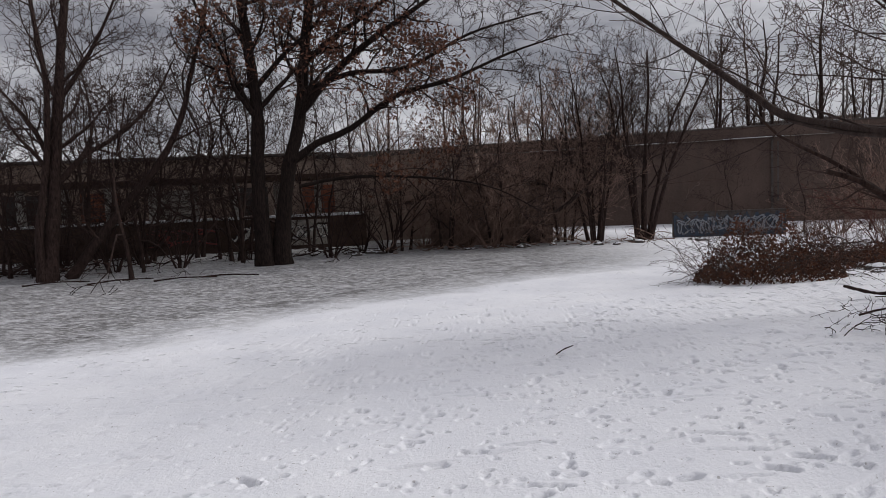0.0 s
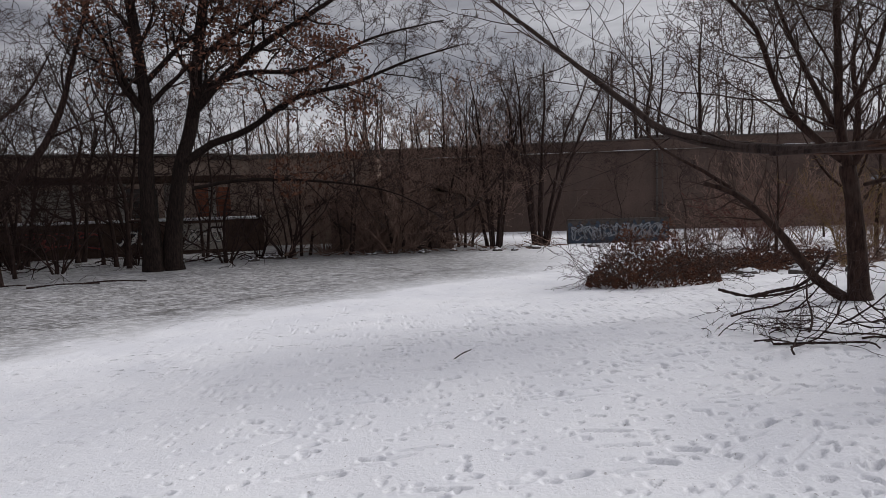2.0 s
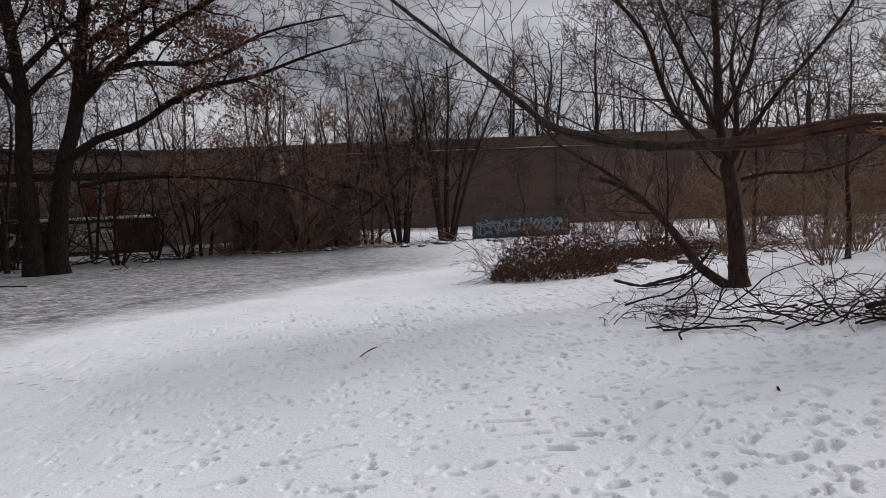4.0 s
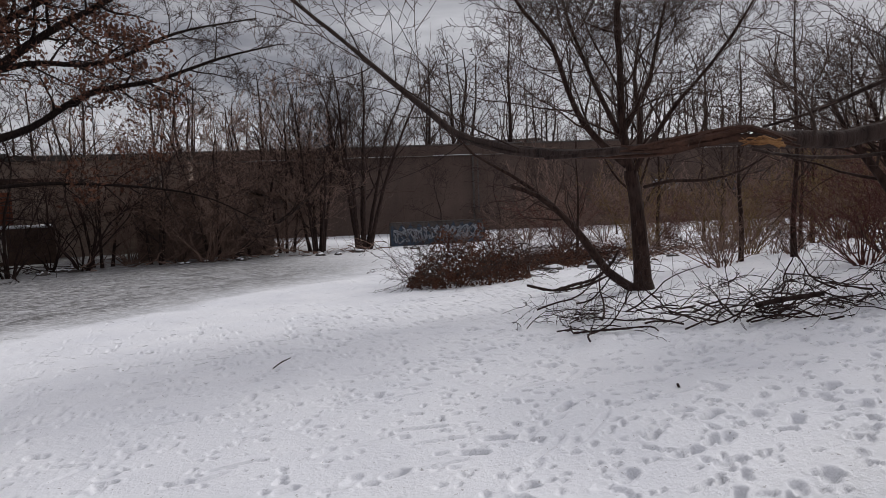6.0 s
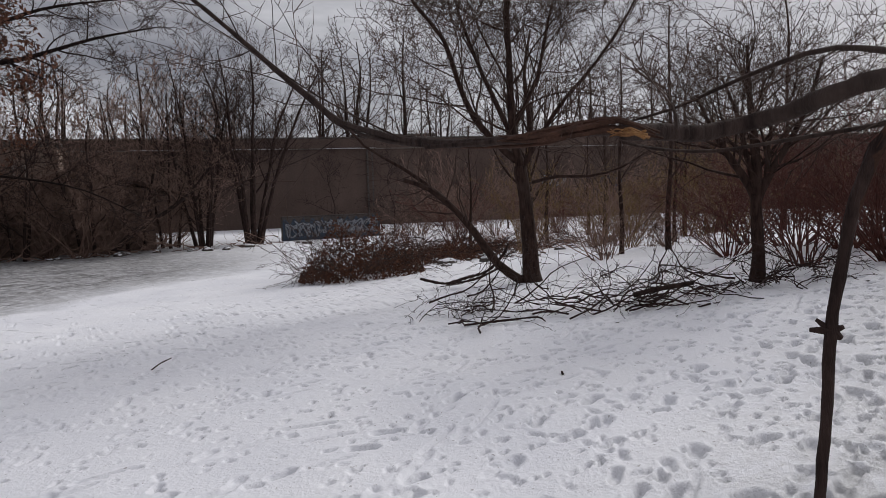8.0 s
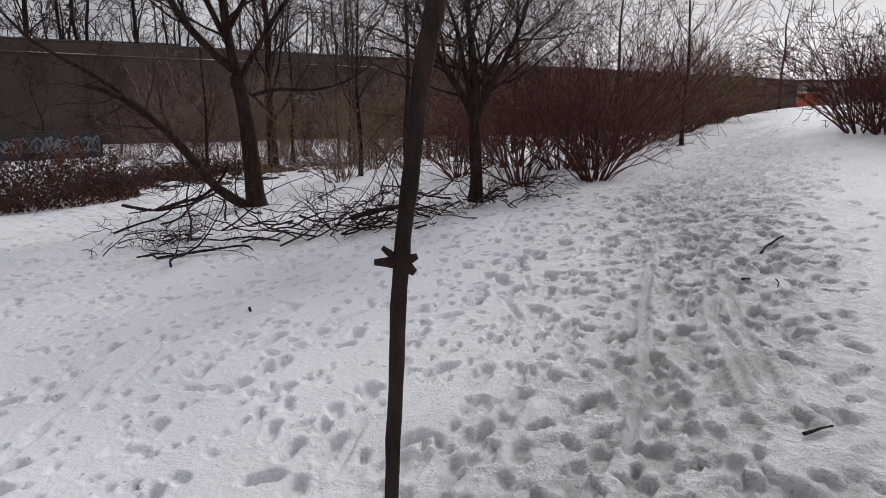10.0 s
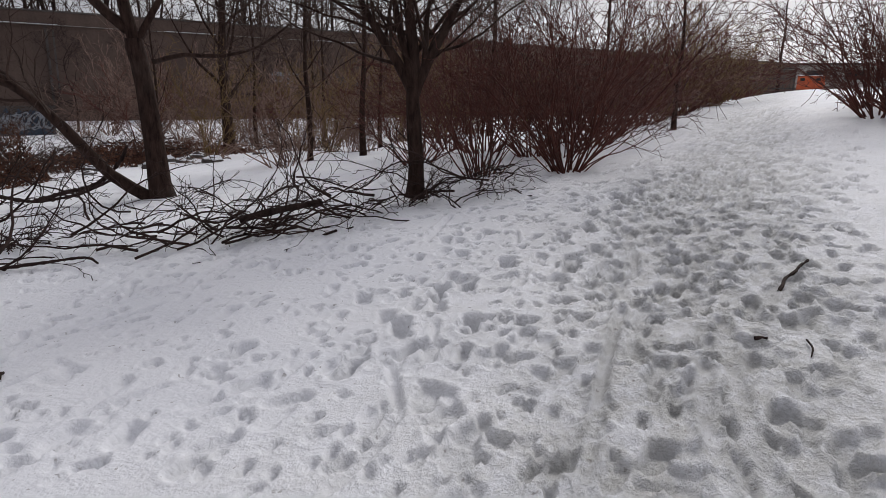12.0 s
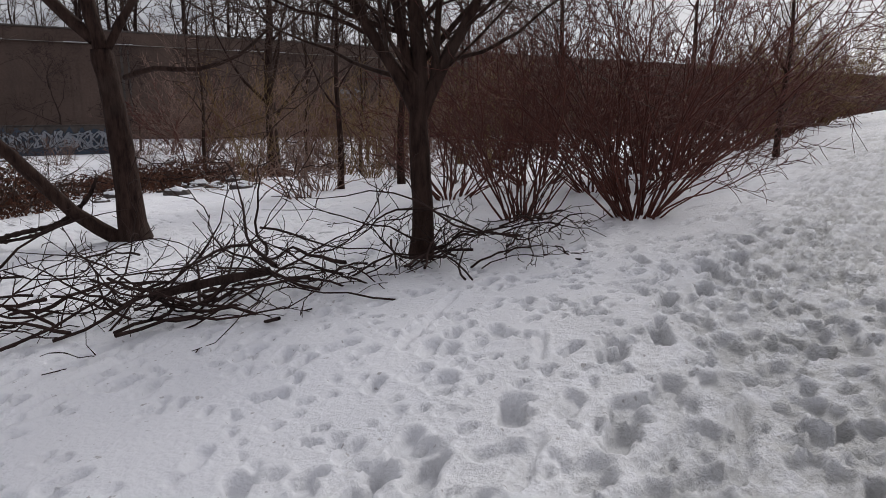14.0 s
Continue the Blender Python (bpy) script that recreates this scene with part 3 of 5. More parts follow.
def loading_dock():
    """A derelict loading dock with a deep flat canopy, left of the shed."""
    m = pose(-3.2, 36.6, -0.95, 0, 0, 8.0)
    b = empty("loading_dock", m, "derelict brick loading dock under a flat snowy canopy", "building")
    part("wall", boxed(-40, -3.0, 5.0, 12.0, 0, 5.4), PALE_BRICK, b, "weathered pale brick wall")
    part("roof", boxed(-40.3, -2.7, 4.7, 12.3, 5.401, 5.6, bevel=0.03), CONCRETE_DARK, b)
    part("platform", boxed(-40, -1.0, 0.4, 4.99, -0.5, 1.75, bevel=0.03), OLD_WOOD, b)
    part("platform_snow", boxed(-40, -1.05, 0.42, 2.2, 1.75, 1.88, bevel=0.05), SNOW_CAP, b)
    part("canopy", boxed(-40, 0.3, -0.3, 1.7, 3.75, 4.08, bevel=0.03), OLD_WOOD, b, "dark timber canopy")
    for k in range(1, 17):
        x = -1.4 - k * 2.2
        part("pillar", boxed(x - 0.18, x + 0.18, 0.6, 0.96, 1.751, 3.749, bevel=0.02), PALE_WALL, b)
    for k in range(8):
        x = -3.6 - k * 4.3
        leaf = part("dock_door", boxed(x - 1.1, x + 1.1, 4.9, 4.996, 1.9, 3.6), (RUST_PANEL, DARK_VOID, CONCRETE)[k % 3], b, ("rusty red steel door", "dark open doorway", "grey steel door")[k % 3])
        for q in range(4):
            part("door_rib", boxed(x - 1.08, x + 1.08, 4.875, 4.899, 2.1 + q * 0.4, 2.15 + q * 0.4), STEEL, leaf)
    graffiti(b, -12.9, -9.0, 0.25, 1.55, 0.38, 3, PAINT_RED, PAINT_BLACK, 5)
    graffiti(b, -8.4, -6.9, 0.35, 1.6, 0.38, 5, PAINT_LIGHT, PAINT_BLACK, 3)
    part("graffiti_field", boxed(-5.4, -3.0, 0.385, 0.397, 0.2, 1.6), PAINT_PALE, b)
    graffiti(b, -5.3, -3.1, 0.3, 1.55, 0.38, 8, PAINT_LIGHT, PAINT_BLACK, 4)
    a = empty("annex", pose(-1.2, 40.5, -0.95, 0, 0, -6.0), "pale concrete annex with a tall window", "building")
    part("wall", boxed(-7.5, 3.4, 0, 5, 0, 5.2), PALE_BRICK, a)
    win = part("window", boxed(0.9, 1.9, -0.03, -0.003, 1.6, 4.2, bevel=0.01), DARK_VOID, a, "dark tall window")
    for fx0, fx1, fz0, fz1 in ((0.82, 0.9, 1.52, 4.28), (1.9, 1.98, 1.52, 4.28), (0.9, 1.9, 4.2, 4.28), (0.9, 1.9, 1.52, 1.6), (1.37, 1.43, 1.6, 4.2)):
        part("frame", boxed(fx0, fx1, -0.06, -0.031, fz0, fz1), PALE_WALL, win)
    part("cornice", boxed(-7.65, 3.55, -0.15, 5.1, 5.201, 5.5, bevel=0.02), CONCRETE_DARK, a)


loading_dock()


def shed():
    """A small overgrown shed with a low gabled roof."""
    m = pose(2.4, 33.4, -0.95, 0, 0, -4.0)
    b = empty("shed", m, "dark gabled shed overgrown by bare brushwood", "shed")
    bm = bmesh.new()
    prof = [(-3.0, -0.3), (3.2, -0.3), (3.2, 2.7), (0.2, 3.7), (-3.0, 2.5)]
    front = [bm.verts.new((x, 0, z)) for x, z in prof]
    back = [bm.verts.new((x, 5, z)) for x, z in prof]
    bm.faces.new(front)
    bm.faces.new(back[::-1])
    for i in range(5):
        bm.faces.new((front[i - 1], back[i - 1], back[i], front[i]))
    part("wall", bm, SHED_WALL, b)
    for x0, z0, x1, z1 in ((0.2, 3.72, 5.1, 2.25), (0.2, 3.72, -4.2, 2.2)):
        bm = bmesh.new()
        v = [bm.verts.new((x, y, z + dz)) for y in (-0.7, 5.4) for x, z in ((x0, z0), (x1, z1)) for dz in (0, 0.14)]
        bmesh.ops.convex_hull(bm, input=v)
        part("roof_slope", bm, OLD_WOOD, b)


shed()

# ---------------------------------------------------------------- big trees


def oak():
    base = (-6.9, 27.0, ground_z(-6.9, 27.0))
    t = tree("oak_tree", base, "two-stemmed dark oak keeping brown withered leaves", "tree")
    g = Grower(21, kids=(16, 10, 8), ratio=(0.40, 0.54, 0.56), angle=(54, 50, 47), wander=0.17, up=0.02, twig=0.010, thin=0.5, segs=(8, 7, 4, 2))
    trunk = Tubes()
    spines = [
        ([(-7.36, 27.02, -1.14), (-7.38, 27.01, -0.01), (-7.42, 27.00, 2.31), (-7.32, 27.03, 5.05), (-7.41, 27.00, 7.08), (-7.63, 26.94, 9.30), (-7.76, 26.90, 11.48), (-7.78, 26.90, 14.49)], 0.35, 0.09, 0.5, 0.35),
        ([(-6.72, 27.28, -1.15), (-6.69, 27.29, 0.17), (-6.22, 27.40, 2.96), (-5.69, 27.52, 5.15), (-5.42, 27.57, 7.10), (-5.12, 27.63, 9.38), (-4.64, 27.71, 11.87), (-4.23, 27.78, 15.21)], 0.35, 0.09, 0.5, 0.35),
        ([(-6.18, 27.31, 3.19), (-5.06, 27.54, 3.97), (-3.65, 27.76, 4.56), (-1.65, 26.95, 5.70), (0.65, 26.49, 6.20), (2.85, 25.84, 6.96), (4.99, 25.52, 7.53)], 0.17, 0.02, 0, 0.3),
        ([(-5.80, 27.19, 2.24), (-4.20, 27.48, 2.51), (-2.04, 26.92, 2.49), (0.48, 26.50, 2.23), (2.23, 25.90, 1.77), (3.95, 25.70, 0.81)], 0.085, 0.015, 0, 0.3),
        ([(-5.62, 27.43, 5.26), (-4.46, 27.64, 6.62), (-3.02, 27.84, 7.86), (-1.57, 27.96, 8.87), (0.12, 28.00, 9.95), (2.29, 27.91, 11.42)], 0.20, 0.03, 0, 0.2),
        ([(-7.30, 27.03, 4.93), (-7.97, 26.84, 6.40), (-8.51, 26.68, 7.72), (-9.21, 26.44, 9.22), (-9.69, 26.27, 10.91)], 0.13, 0.03, 0, 0.3),
        ([(-5.36, 27.69, 7.35), (-3.94, 27.92, 8.50), (-2.00, 28.13, 9.85), (-0.03, 28.20, 11.85)], 0.14, 0.03, 0, 0.2),
        ([(-7.35, 27.02, 6.18), (-6.20, 27.31, 7.54), (-4.79, 27.59, 8.90), (-3.79, 27.74, 10.72)], 0.12, 0.03, 0, 0.2),
        ([(-5.39, 27.48, 6.17), (-3.41, 26.78, 6.64), (-1.10, 25.98, 6.61), (1.33, 25.47, 7.67), (4.02, 24.68, 8.18)], 0.13, 0.02, 0, 0.2),
    ]
    for k, (pts, r0, r1, fl, st) in enumerate(spines):
        jit, rad = stem(trunk if k < 2 else g.limb(), pts, r0, r1, 10 if k < 2 else 7, fl, 0.5)
        g.sprout(jit, rad, 0, 9.0 if k < 2 else 6.5, st)
    finish_tree(t, trunk, g, BARK_OAK, TWIG_DARK)
    # withered leaves in loose clusters near the middle of the crown
    rng, v, f = random.Random(4), [], []
    c = Vector((-4.9, 27.0, 5.6))
    tips = [p for p, d in g.tips if ((p.x - c.x) / 6.5) ** 2 + ((p.z - c.z) / 4.4) ** 2 < 1]
    for k in range(7000):
        p = rng.choice(tips) + rand_dir(rng) * rng.uniform(0.0, 0.3)
        a, b2 = rand_dir(rng), rand_dir(rng)
        b2 = a.cross(b2).normalized()
        s = rng.uniform(0.05, 0.09)
        n = len(v)
        v += [p - a * s * 1.3, p + b2 * s * 0.6 + a * 0.01, p + a * s * 1.3, p - b2 * s * 0.6]
        f.append((n, n + 1, n + 2, n + 3))
    me = bpy.data.meshes.new("leaves")
    me.from_pydata([tuple(p - Vector(base)) for p in v], [], f)
    tagged(part_mesh("leaves", me, LEAF_DEAD, t, "brown withered oak leaves"), kind="stuff")


oak()


def tree_a():
    """The forked tree in front of the brush pile."""
    base = (8.25, 9.45, ground_z(8.25, 9.45))
    t = tree("forked_tree", base, "bare brown tree with a low leaning side stem", "tree")
    g = Grower(31, kids=(16, 12, 7), ratio=(0.78, 0.6, 0.55), angle=(58, 52, 48), wander=0.17, up=0.035, twig=0.006, thin=0.36, segs=(9, 8, 5, 2))
    trunk = Tubes()
    spines = [
        ([(8.22, 9.40, -0.43), (8.21, 9.40, -0.10), (8.18, 9.43, 0.74), (8.11, 9.49, 1.57), (8.07, 9.52, 1.88)], 0.148, 0.118, 0.5, None, 0),
        ([(8.07, 9.52, 1.86), (7.98, 9.60, 2.60), (7.96, 9.62, 3.41), (7.94, 9.63, 4.31), (7.91, 9.65, 5.50), (7.86, 9.70, 6.87)], 0.088, 0.03, 0, 0.15, 3.4),
        ([(8.03, 9.56, 1.96), (7.70, 9.82, 2.36), (7.42, 10.03, 2.79), (7.07, 10.03, 3.44), (6.77, 9.99, 4.11), (6.21, 9.99, 4.65), (5.62, 9.87, 5.22)], 0.076, 0.02, 0, 0.2, 3.2),
        ([(8.13, 9.48, 1.87), (8.40, 9.24, 2.46), (8.69, 8.98, 3.03), (9.09, 8.57, 3.66), (9.46, 8.17, 4.45), (9.74, 7.84, 5.30)], 0.05, 0.015, 0, 0.2, 2.8),
        ([(8.12, 9.48, -0.33), (7.68, 9.71, 0.05), (7.15, 9.73, 0.69), (6.76, 9.76, 1.11), (6.23, 9.75, 1.48), (5.71, 9.71, 1.64)], 0.094, 0.035, 0, 0.45, 2.2),
        ([(8.25, 9.37, 1.56), (8.33, 8.76, 1.65), (8.51, 8.17, 1.63), (8.65, 7.58, 1.76), (8.68, 7.08, 1.99)], 0.035, 0.012, 0, 0.3, 1.5),
        ([(7.15, 9.73, 0.69), (6.65, 9.95, 1.32), (6.06, 10.31, 1.85), (5.45, 10.64, 2.28), (5.01, 10.85, 2.90)], 0.05, 0.015, 0, 0.2, 2.0),
        ([(8.02, 9.57, 2.29), (7.80, 10.24, 3.61), (7.60, 10.64, 4.73), (7.36, 10.80, 5.81)], 0.055, 0.015, 0, 0.2, 2.8),
        ([(8.01, 9.58, 2.59), (8.60, 9.60, 3.53), (8.89, 9.60, 4.58), (9.13, 9.39, 5.75)], 0.05, 0.015, 0, 0.2, 2.8),
    ]
    for k, (pts, r0, r1, fl, st, ln) in enumerate(spines):
        jit, rad = stem(trunk if k == 0 else g.limb(), pts, r0, r1, 10 if k == 0 else 7, fl, 0.5)
        if st is not None:
            g.sprout(jit, rad, 1 if k in (4, 5, 6) else 0, ln, st)
    finish_tree(t, trunk, g, BARK_BROWN, TWIG_BROWN)


tree_a()


def tree_b():
    base = (9.05, 5.4, ground_z(9.05, 5.4))
    t = tree("young_tree", base, "young bare brown tree rising from the brush pile", "tree")
    g = Grower(37, kids=(12, 10, 6), ratio=(0.8, 0.6, 0.55), angle=(54, 50, 46), wander=0.16, up=0.03, twig=0.0045, thin=0.38, segs=(9, 7, 5, 2))
    trunk = Tubes()
    spines = [
        ([(9.02, 5.40, 0.02), (9.01, 5.40, 0.46), (9.00, 5.42, 0.94), (8.99, 5.43, 1.26)], 0.090, 0.078, 0.35, None, 0),
        ([(8.99, 5.43, 1.23), (8.87, 5.57, 1.57), (8.71, 5.74, 1.92), (8.58, 5.88, 2.26), (8.44, 6.01, 2.72)], 0.07, 0.02, 0, 0.2, 2.4),
        ([(8.99, 5.43, 1.26), (9.00, 5.43, 1.68), (8.96, 5.46, 2.12), (8.92, 5.51, 2.75), (8.90, 5.54, 3.36)], 0.08, 0.02, 0, 0.15, 2.6),
        ([(9.00, 5.42, 1.23), (9.13, 5.26, 1.66), (9.26, 5.08, 2.05), (9.39, 4.91, 2.56), (9.47, 4.79, 3.13)], 0.065, 0.015, 0, 0.15, 2.4),
        ([(9.00, 5.42, 1.11), (9.07, 5.33, 1.52), (9.09, 5.31, 2.02), (9.15, 5.23, 2.61)], 0.05, 0.015, 0, 0.2, 2.2),
        ([(8.99, 5.43, 1.34), (8.90, 5.53, 1.85), (8.83, 5.62, 2.38), (8.68, 5.78, 2.94)], 0.05, 0.015, 0, 0.2, 2.2),
    ]
    for k, (pts, r0, r1, fl, st, ln) in enumerate(spines):
        jit, rad = stem(trunk if k == 0 else g.limb(), pts, r0, r1, 10 if k == 0 else 7, fl, 0.2)
        if st is not None:
            g.sprout(jit, rad, 0, ln, st)
    finish_tree(t, trunk, g, BARK_BROWN, TWIG_BROWN)


tree_b()


def broken_limb():
    """A torn limb hanging across the way, of a tree outside the view."""
    pts = [(2.58, -0.08, 1.75), (2.37, 0.25, 1.70), (2.26, 0.42, 1.69), (2.19, 0.53, 1.68), (2.11, 0.64, 1.70), (2.03, 0.73, 1.72), (1.97, 0.79, 1.71), (1.93, 0.84, 1.69), (1.93, 0.92, 1.67), (1.94, 1.01, 1.65), (1.91, 1.11, 1.63), (1.81, 1.16, 1.61), (1.68, 1.20, 1.61), (1.56, 1.22, 1.61)] + [(1.46, 1.31, 1.62), (1.42, 1.48, 1.61), (1.42, 1.92, 1.63), (1.44, 2.33, 1.69), (1.42, 2.71, 1.78)] + [(1.38, 2.85, 1.87), (1.31, 3.09, 2.03), (1.23, 3.33, 2.20), (1.13, 3.57, 2.39), (1.01, 3.80, 2.58), (0.88, 4.03, 2.79), (0.73, 4.36, 3.07)]
    t = tree("broken_limb", pts[13], "grey torn tree limb hanging low across the path", "tree limb")
    g = Grower(41, kids=(16, 6, 4), ratio=(0.42, 0.5, 0.5), angle=(40, 42, 42), wander=0.09, up=0.02, twig=0.0022, thin=0.3, segs=(9, 7, 5, 3), sides=(8, 5, 3, 3))
    trunk = Tubes()
    a, ra = stem(trunk, pts[:14], 0.027, 0.0225, 12, 0, 0.05, rough=0.05)
    b, rb = stem(trunk, pts[13:], 0.0145, 0.010, 10, 0, 0.06, rough=0.09)
    g.sprout(b, rb, 0, 3.2, 0.25)
    for line, r0, r1 in (
        ([(2.98, -0.06, 1.81), (2.77, 0.21, 1.76), (2.54, 0.40, 1.71), (2.47, 0.51, 1.68), (2.38, 0.68, 1.65), (2.31, 0.86, 1.63), (2.21, 1.08, 1.60), (2.07, 1.30, 1.57), (1.88, 1.38, 1.58), (1.74, 1.39, 1.60)], 0.013, 0.004),
        ([(2.98, -0.06, 1.75), (2.77, 0.20, 1.72), (2.54, 0.43, 1.68), (2.40, 0.58, 1.65), (2.32, 0.70, 1.65), (2.22, 0.82, 1.64), (2.17, 0.93, 1.60)], 0.008, 0.003),
        ([(1.95, 0.55, 1.70), (1.99, 0.73, 1.76), (2.01, 0.91, 1.81), (2.03, 1.08, 1.80), (1.99, 1.24, 1.75), (1.91, 1.34, 1.70), (1.83, 1.43, 1.67)], 0.011, 0.004),
        ([(2.11, 0.27, 1.67), (2.08, 0.35, 1.69), (2.07, 0.43, 1.74), (2.08, 0.47, 1.78), (2.11, 0.52, 1.83), (2.19, 0.59, 1.92)], 0.010, 0.005),
        ([(1.64, 1.12, 1.61), (1.64, 1.12, 1.64), (1.63, 1.13, 1.68), (1.62, 1.14, 1.72)], 0.006, 0.002),
        ([(1.32, 1.84, 1.61), (1.40, 1.61, 1.61), (1.47, 1.43, 1.62), (1.50, 1.31, 1.63)], 0.007, 0.009),
        ):
        jl, rl = stem(g.limb(), line, r0, r1, 7, 0, 0.06)
        g.sprout(jl, rl, 1, 0.5, 0.5)
    finish_tree(t, trunk, g, BARK_GREY, TWIG_BROWN, "bough")
    off = -Vector(pts[13])
    rng = random.Random(8)
    # the torn place: fresh orange wood and long dark splinters
    for k in range(9):
        tb = Tubes()
        line = [Vector(p) + rand_dir(rng) * 0.011 for p in [(1.43, 1.15, 1.60), (1.45, 1.14, 1.60), (1.47, 1.12, 1.60), (1.49, 1.09, 1.59)]]
        tb.add(spline(line, 0.02), [0.0008 + 0.0022 * math.sin(math.pi * min(1, f / 12)) for f in range(len(spline(line, 0.02)))], 5)
        me = tb.mesh("splinter", False)
        me.transform(Matrix.Translation(off))
        part_mesh("splinter", me, TORN_WOOD, t, "fresh orange torn wood")
    for k in range(7):
        tb = Tubes()
        a0 = rng.randint(13, 15)
        shift = rand_dir(rng) * rng.uniform(0.008, 0.017)
        sl = spline([Vector(p) + shift * (1 + 0.5 * math.sin(1.7 * q + k)) + rand_dir(rng) * 0.003 for q, p in enumerate(pts[a0:a0 + rng.randint(4, 7)])], 0.05)
        tb.add(sl, [rng.uniform(0.0035, 0.005) + 0.0035 * math.sin(math.pi * f / len(sl)) for f in range(len(sl))], 5)
        me = tb.mesh("split_strand")
        me.transform(Matrix.Translation(off))
        part_mesh("split_strand", me, BARK_GREY if k % 3 else TORN_DARK, t, "long split strand of the torn limb")
    for k in range(14):
        tb = Tubes()
        line = [Vector(p) + rand_dir(rng) * 0.015 for p in [(1.38, 1.52, 1.61), (1.41, 1.39, 1.61), (1.44, 1.26, 1.62), (1.47, 1.16, 1.62), (1.54, 1.09, 1.59)]]
        line = line[rng.randint(0, 1):rng.randint(3, 5)]
        sl = spline(line, 0.04)
        tb.add(sl, [0.002 + 0.0065 * math.sin(math.pi * f / len(sl)) for f in range(len(sl))], 5)
        me = tb.mesh("splinter", False)
        me.transform(Matrix.Translation(off))
        part_mesh("splinter", me, TORN_DARK, t, "dark old torn wood")
    return t


broken_limb()


def hanging_stick():
    """A snapped branch that hangs upright from the torn limb down to the snow."""
    pts = [(2.08, 0.71, 1.69), (2.11, 0.79, 1.63), (2.13, 0.86, 1.55), (2.16, 0.92, 1.41), (2.17, 0.96, 1.23), (2.16, 0.98, 1.03), (2.13, 0.97, 0.82), (2.12, 0.98, 0.53), (2.12, 0.98, 0.27), (2.12, 0.98, 0.06)]
    foot = Vector(pts[-1])
    pts.append((foot.x + 0.01, foot.y, ground_z(foot.x, foot.y) - 0.05))
    t = tree("hanging_branch", pts[-1], "snapped dark branch hanging upright beside the path", "branch")
    g = Grower(5, kids=(0,))
    trunk = Tubes()
    stem(trunk, pts[2:], 0.019, 0.012, 10, 0, 0.05, rough=0.07)
    finish_tree(t, trunk, g, BARK_DARK, TWIG_DARK, "stem")
    off = -Vector(pts[-1])
    rng = random.Random(2)
    for k in range(12):
        tb = Tubes()
        line = spline([Vector(p) + rand_dir(rng) * 0.012 for p in pts[rng.randint(0, 1):5]], 0.04)
        line = line[: rng.randint(len(line) // 2, len(line))]
        tb.add(line, [0.003 + 0.008 * math.sin(math.pi * (0.15 + 0.85 * f / len(line))) for f in range(len(line))], 5)
        me = tb.mesh("torn_strip", False)
        me.transform(Matrix.Translation(off))
        part_mesh("torn_strip", me, TORN_DARK if k % 2 else BARK_DARK, t, "reddish torn strip of wood")
    knot = Vector(pts[5])
    for dx, dz, r in ((-0.05, 0.0, 0.008), (-0.035, 0.028, 0.006), (0.03, 0.012, 0.008), (0.025, -0.02, 0.009)):
        tb = Tubes()
        q = knot + Vector((dx * 0.6, -dx * 0.8, dz)) * 1.1
        tb.add([knot, knot.lerp(q, 0.5), q], [r * 2.2, r * 1.5, r * 0.9], 6)
        me = tb.mesh("stub", True)
        me.transform(Matrix.Translation(off))
        part_mesh("stub", me, BARK_DARK, t)


hanging_stick()

# ---------------------------------------------------------------- more trees


def left_tree():
    base = (-14.6, 24.2, ground_z(-14.6, 24.2))
    t = tree("old_tree", base, "tall dark bare tree at the thicket's edge", "tree")
    g = Grower(51, kids=(11, 8, 6), ratio=(0.5, 0.5, 0.5), angle=(48, 46, 45), wander=0.15, up=0.03, twig=0.010, thin=0.45, segs=(8, 7, 5, 3))
    trunk = Tubes()
    spines = [
        ([(-14.63, 24.22, -1.15), (-14.45, 24.33, 0.68), (-14.19, 24.48, 3.17), (-13.95, 24.62, 5.66), (-13.68, 24.78, 8.13), (-13.39, 24.93, 10.60), (-13.16, 25.05, 13.45)], 0.28, 0.08, 0.5, 0.25, 8),
        ([(-14.72, 23.94, -1.05), (-14.68, 23.96, 0.71), (-14.44, 24.11, 2.55), (-14.23, 24.23, 4.39), (-14.15, 24.28, 6.43), (-14.32, 24.18, 8.41), (-14.46, 24.09, 10.75)], 0.17, 0.05, 0.3, 0.3, 7),
        ([(-14.20, 24.48, 2.55), (-13.32, 24.97, 3.69), (-12.25, 25.51, 4.43), (-11.08, 26.04, 5.74), (-10.21, 26.39, 7.51)], 0.12, 0.02, 0, 0.2, 5),
        ([(-14.19, 24.48, 3.17), (-14.68, 24.20, 4.61), (-15.20, 23.87, 5.60), (-15.95, 23.38, 6.73)], 0.12, 0.02, 0, 0.2, 5),
        ([(-13.93, 24.63, 5.66), (-13.09, 25.09, 7.15), (-12.31, 25.48, 8.88), (-11.66, 25.79, 10.82)], 0.10, 0.02, 0, 0.2, 5),
    ]
    for k, (pts, r0, r1, fl, st, ln) in enumerate(spines):
        jit, rad = stem(trunk if k == 0 else g.limb(), pts, r0, r1, 9 if k == 0 else 6, fl, 0.5)
        g.sprout(jit, rad, 0, ln, st)
    finish_tree(t, trunk, g, BARK_DARK, TWIG_DARK)


left_tree()


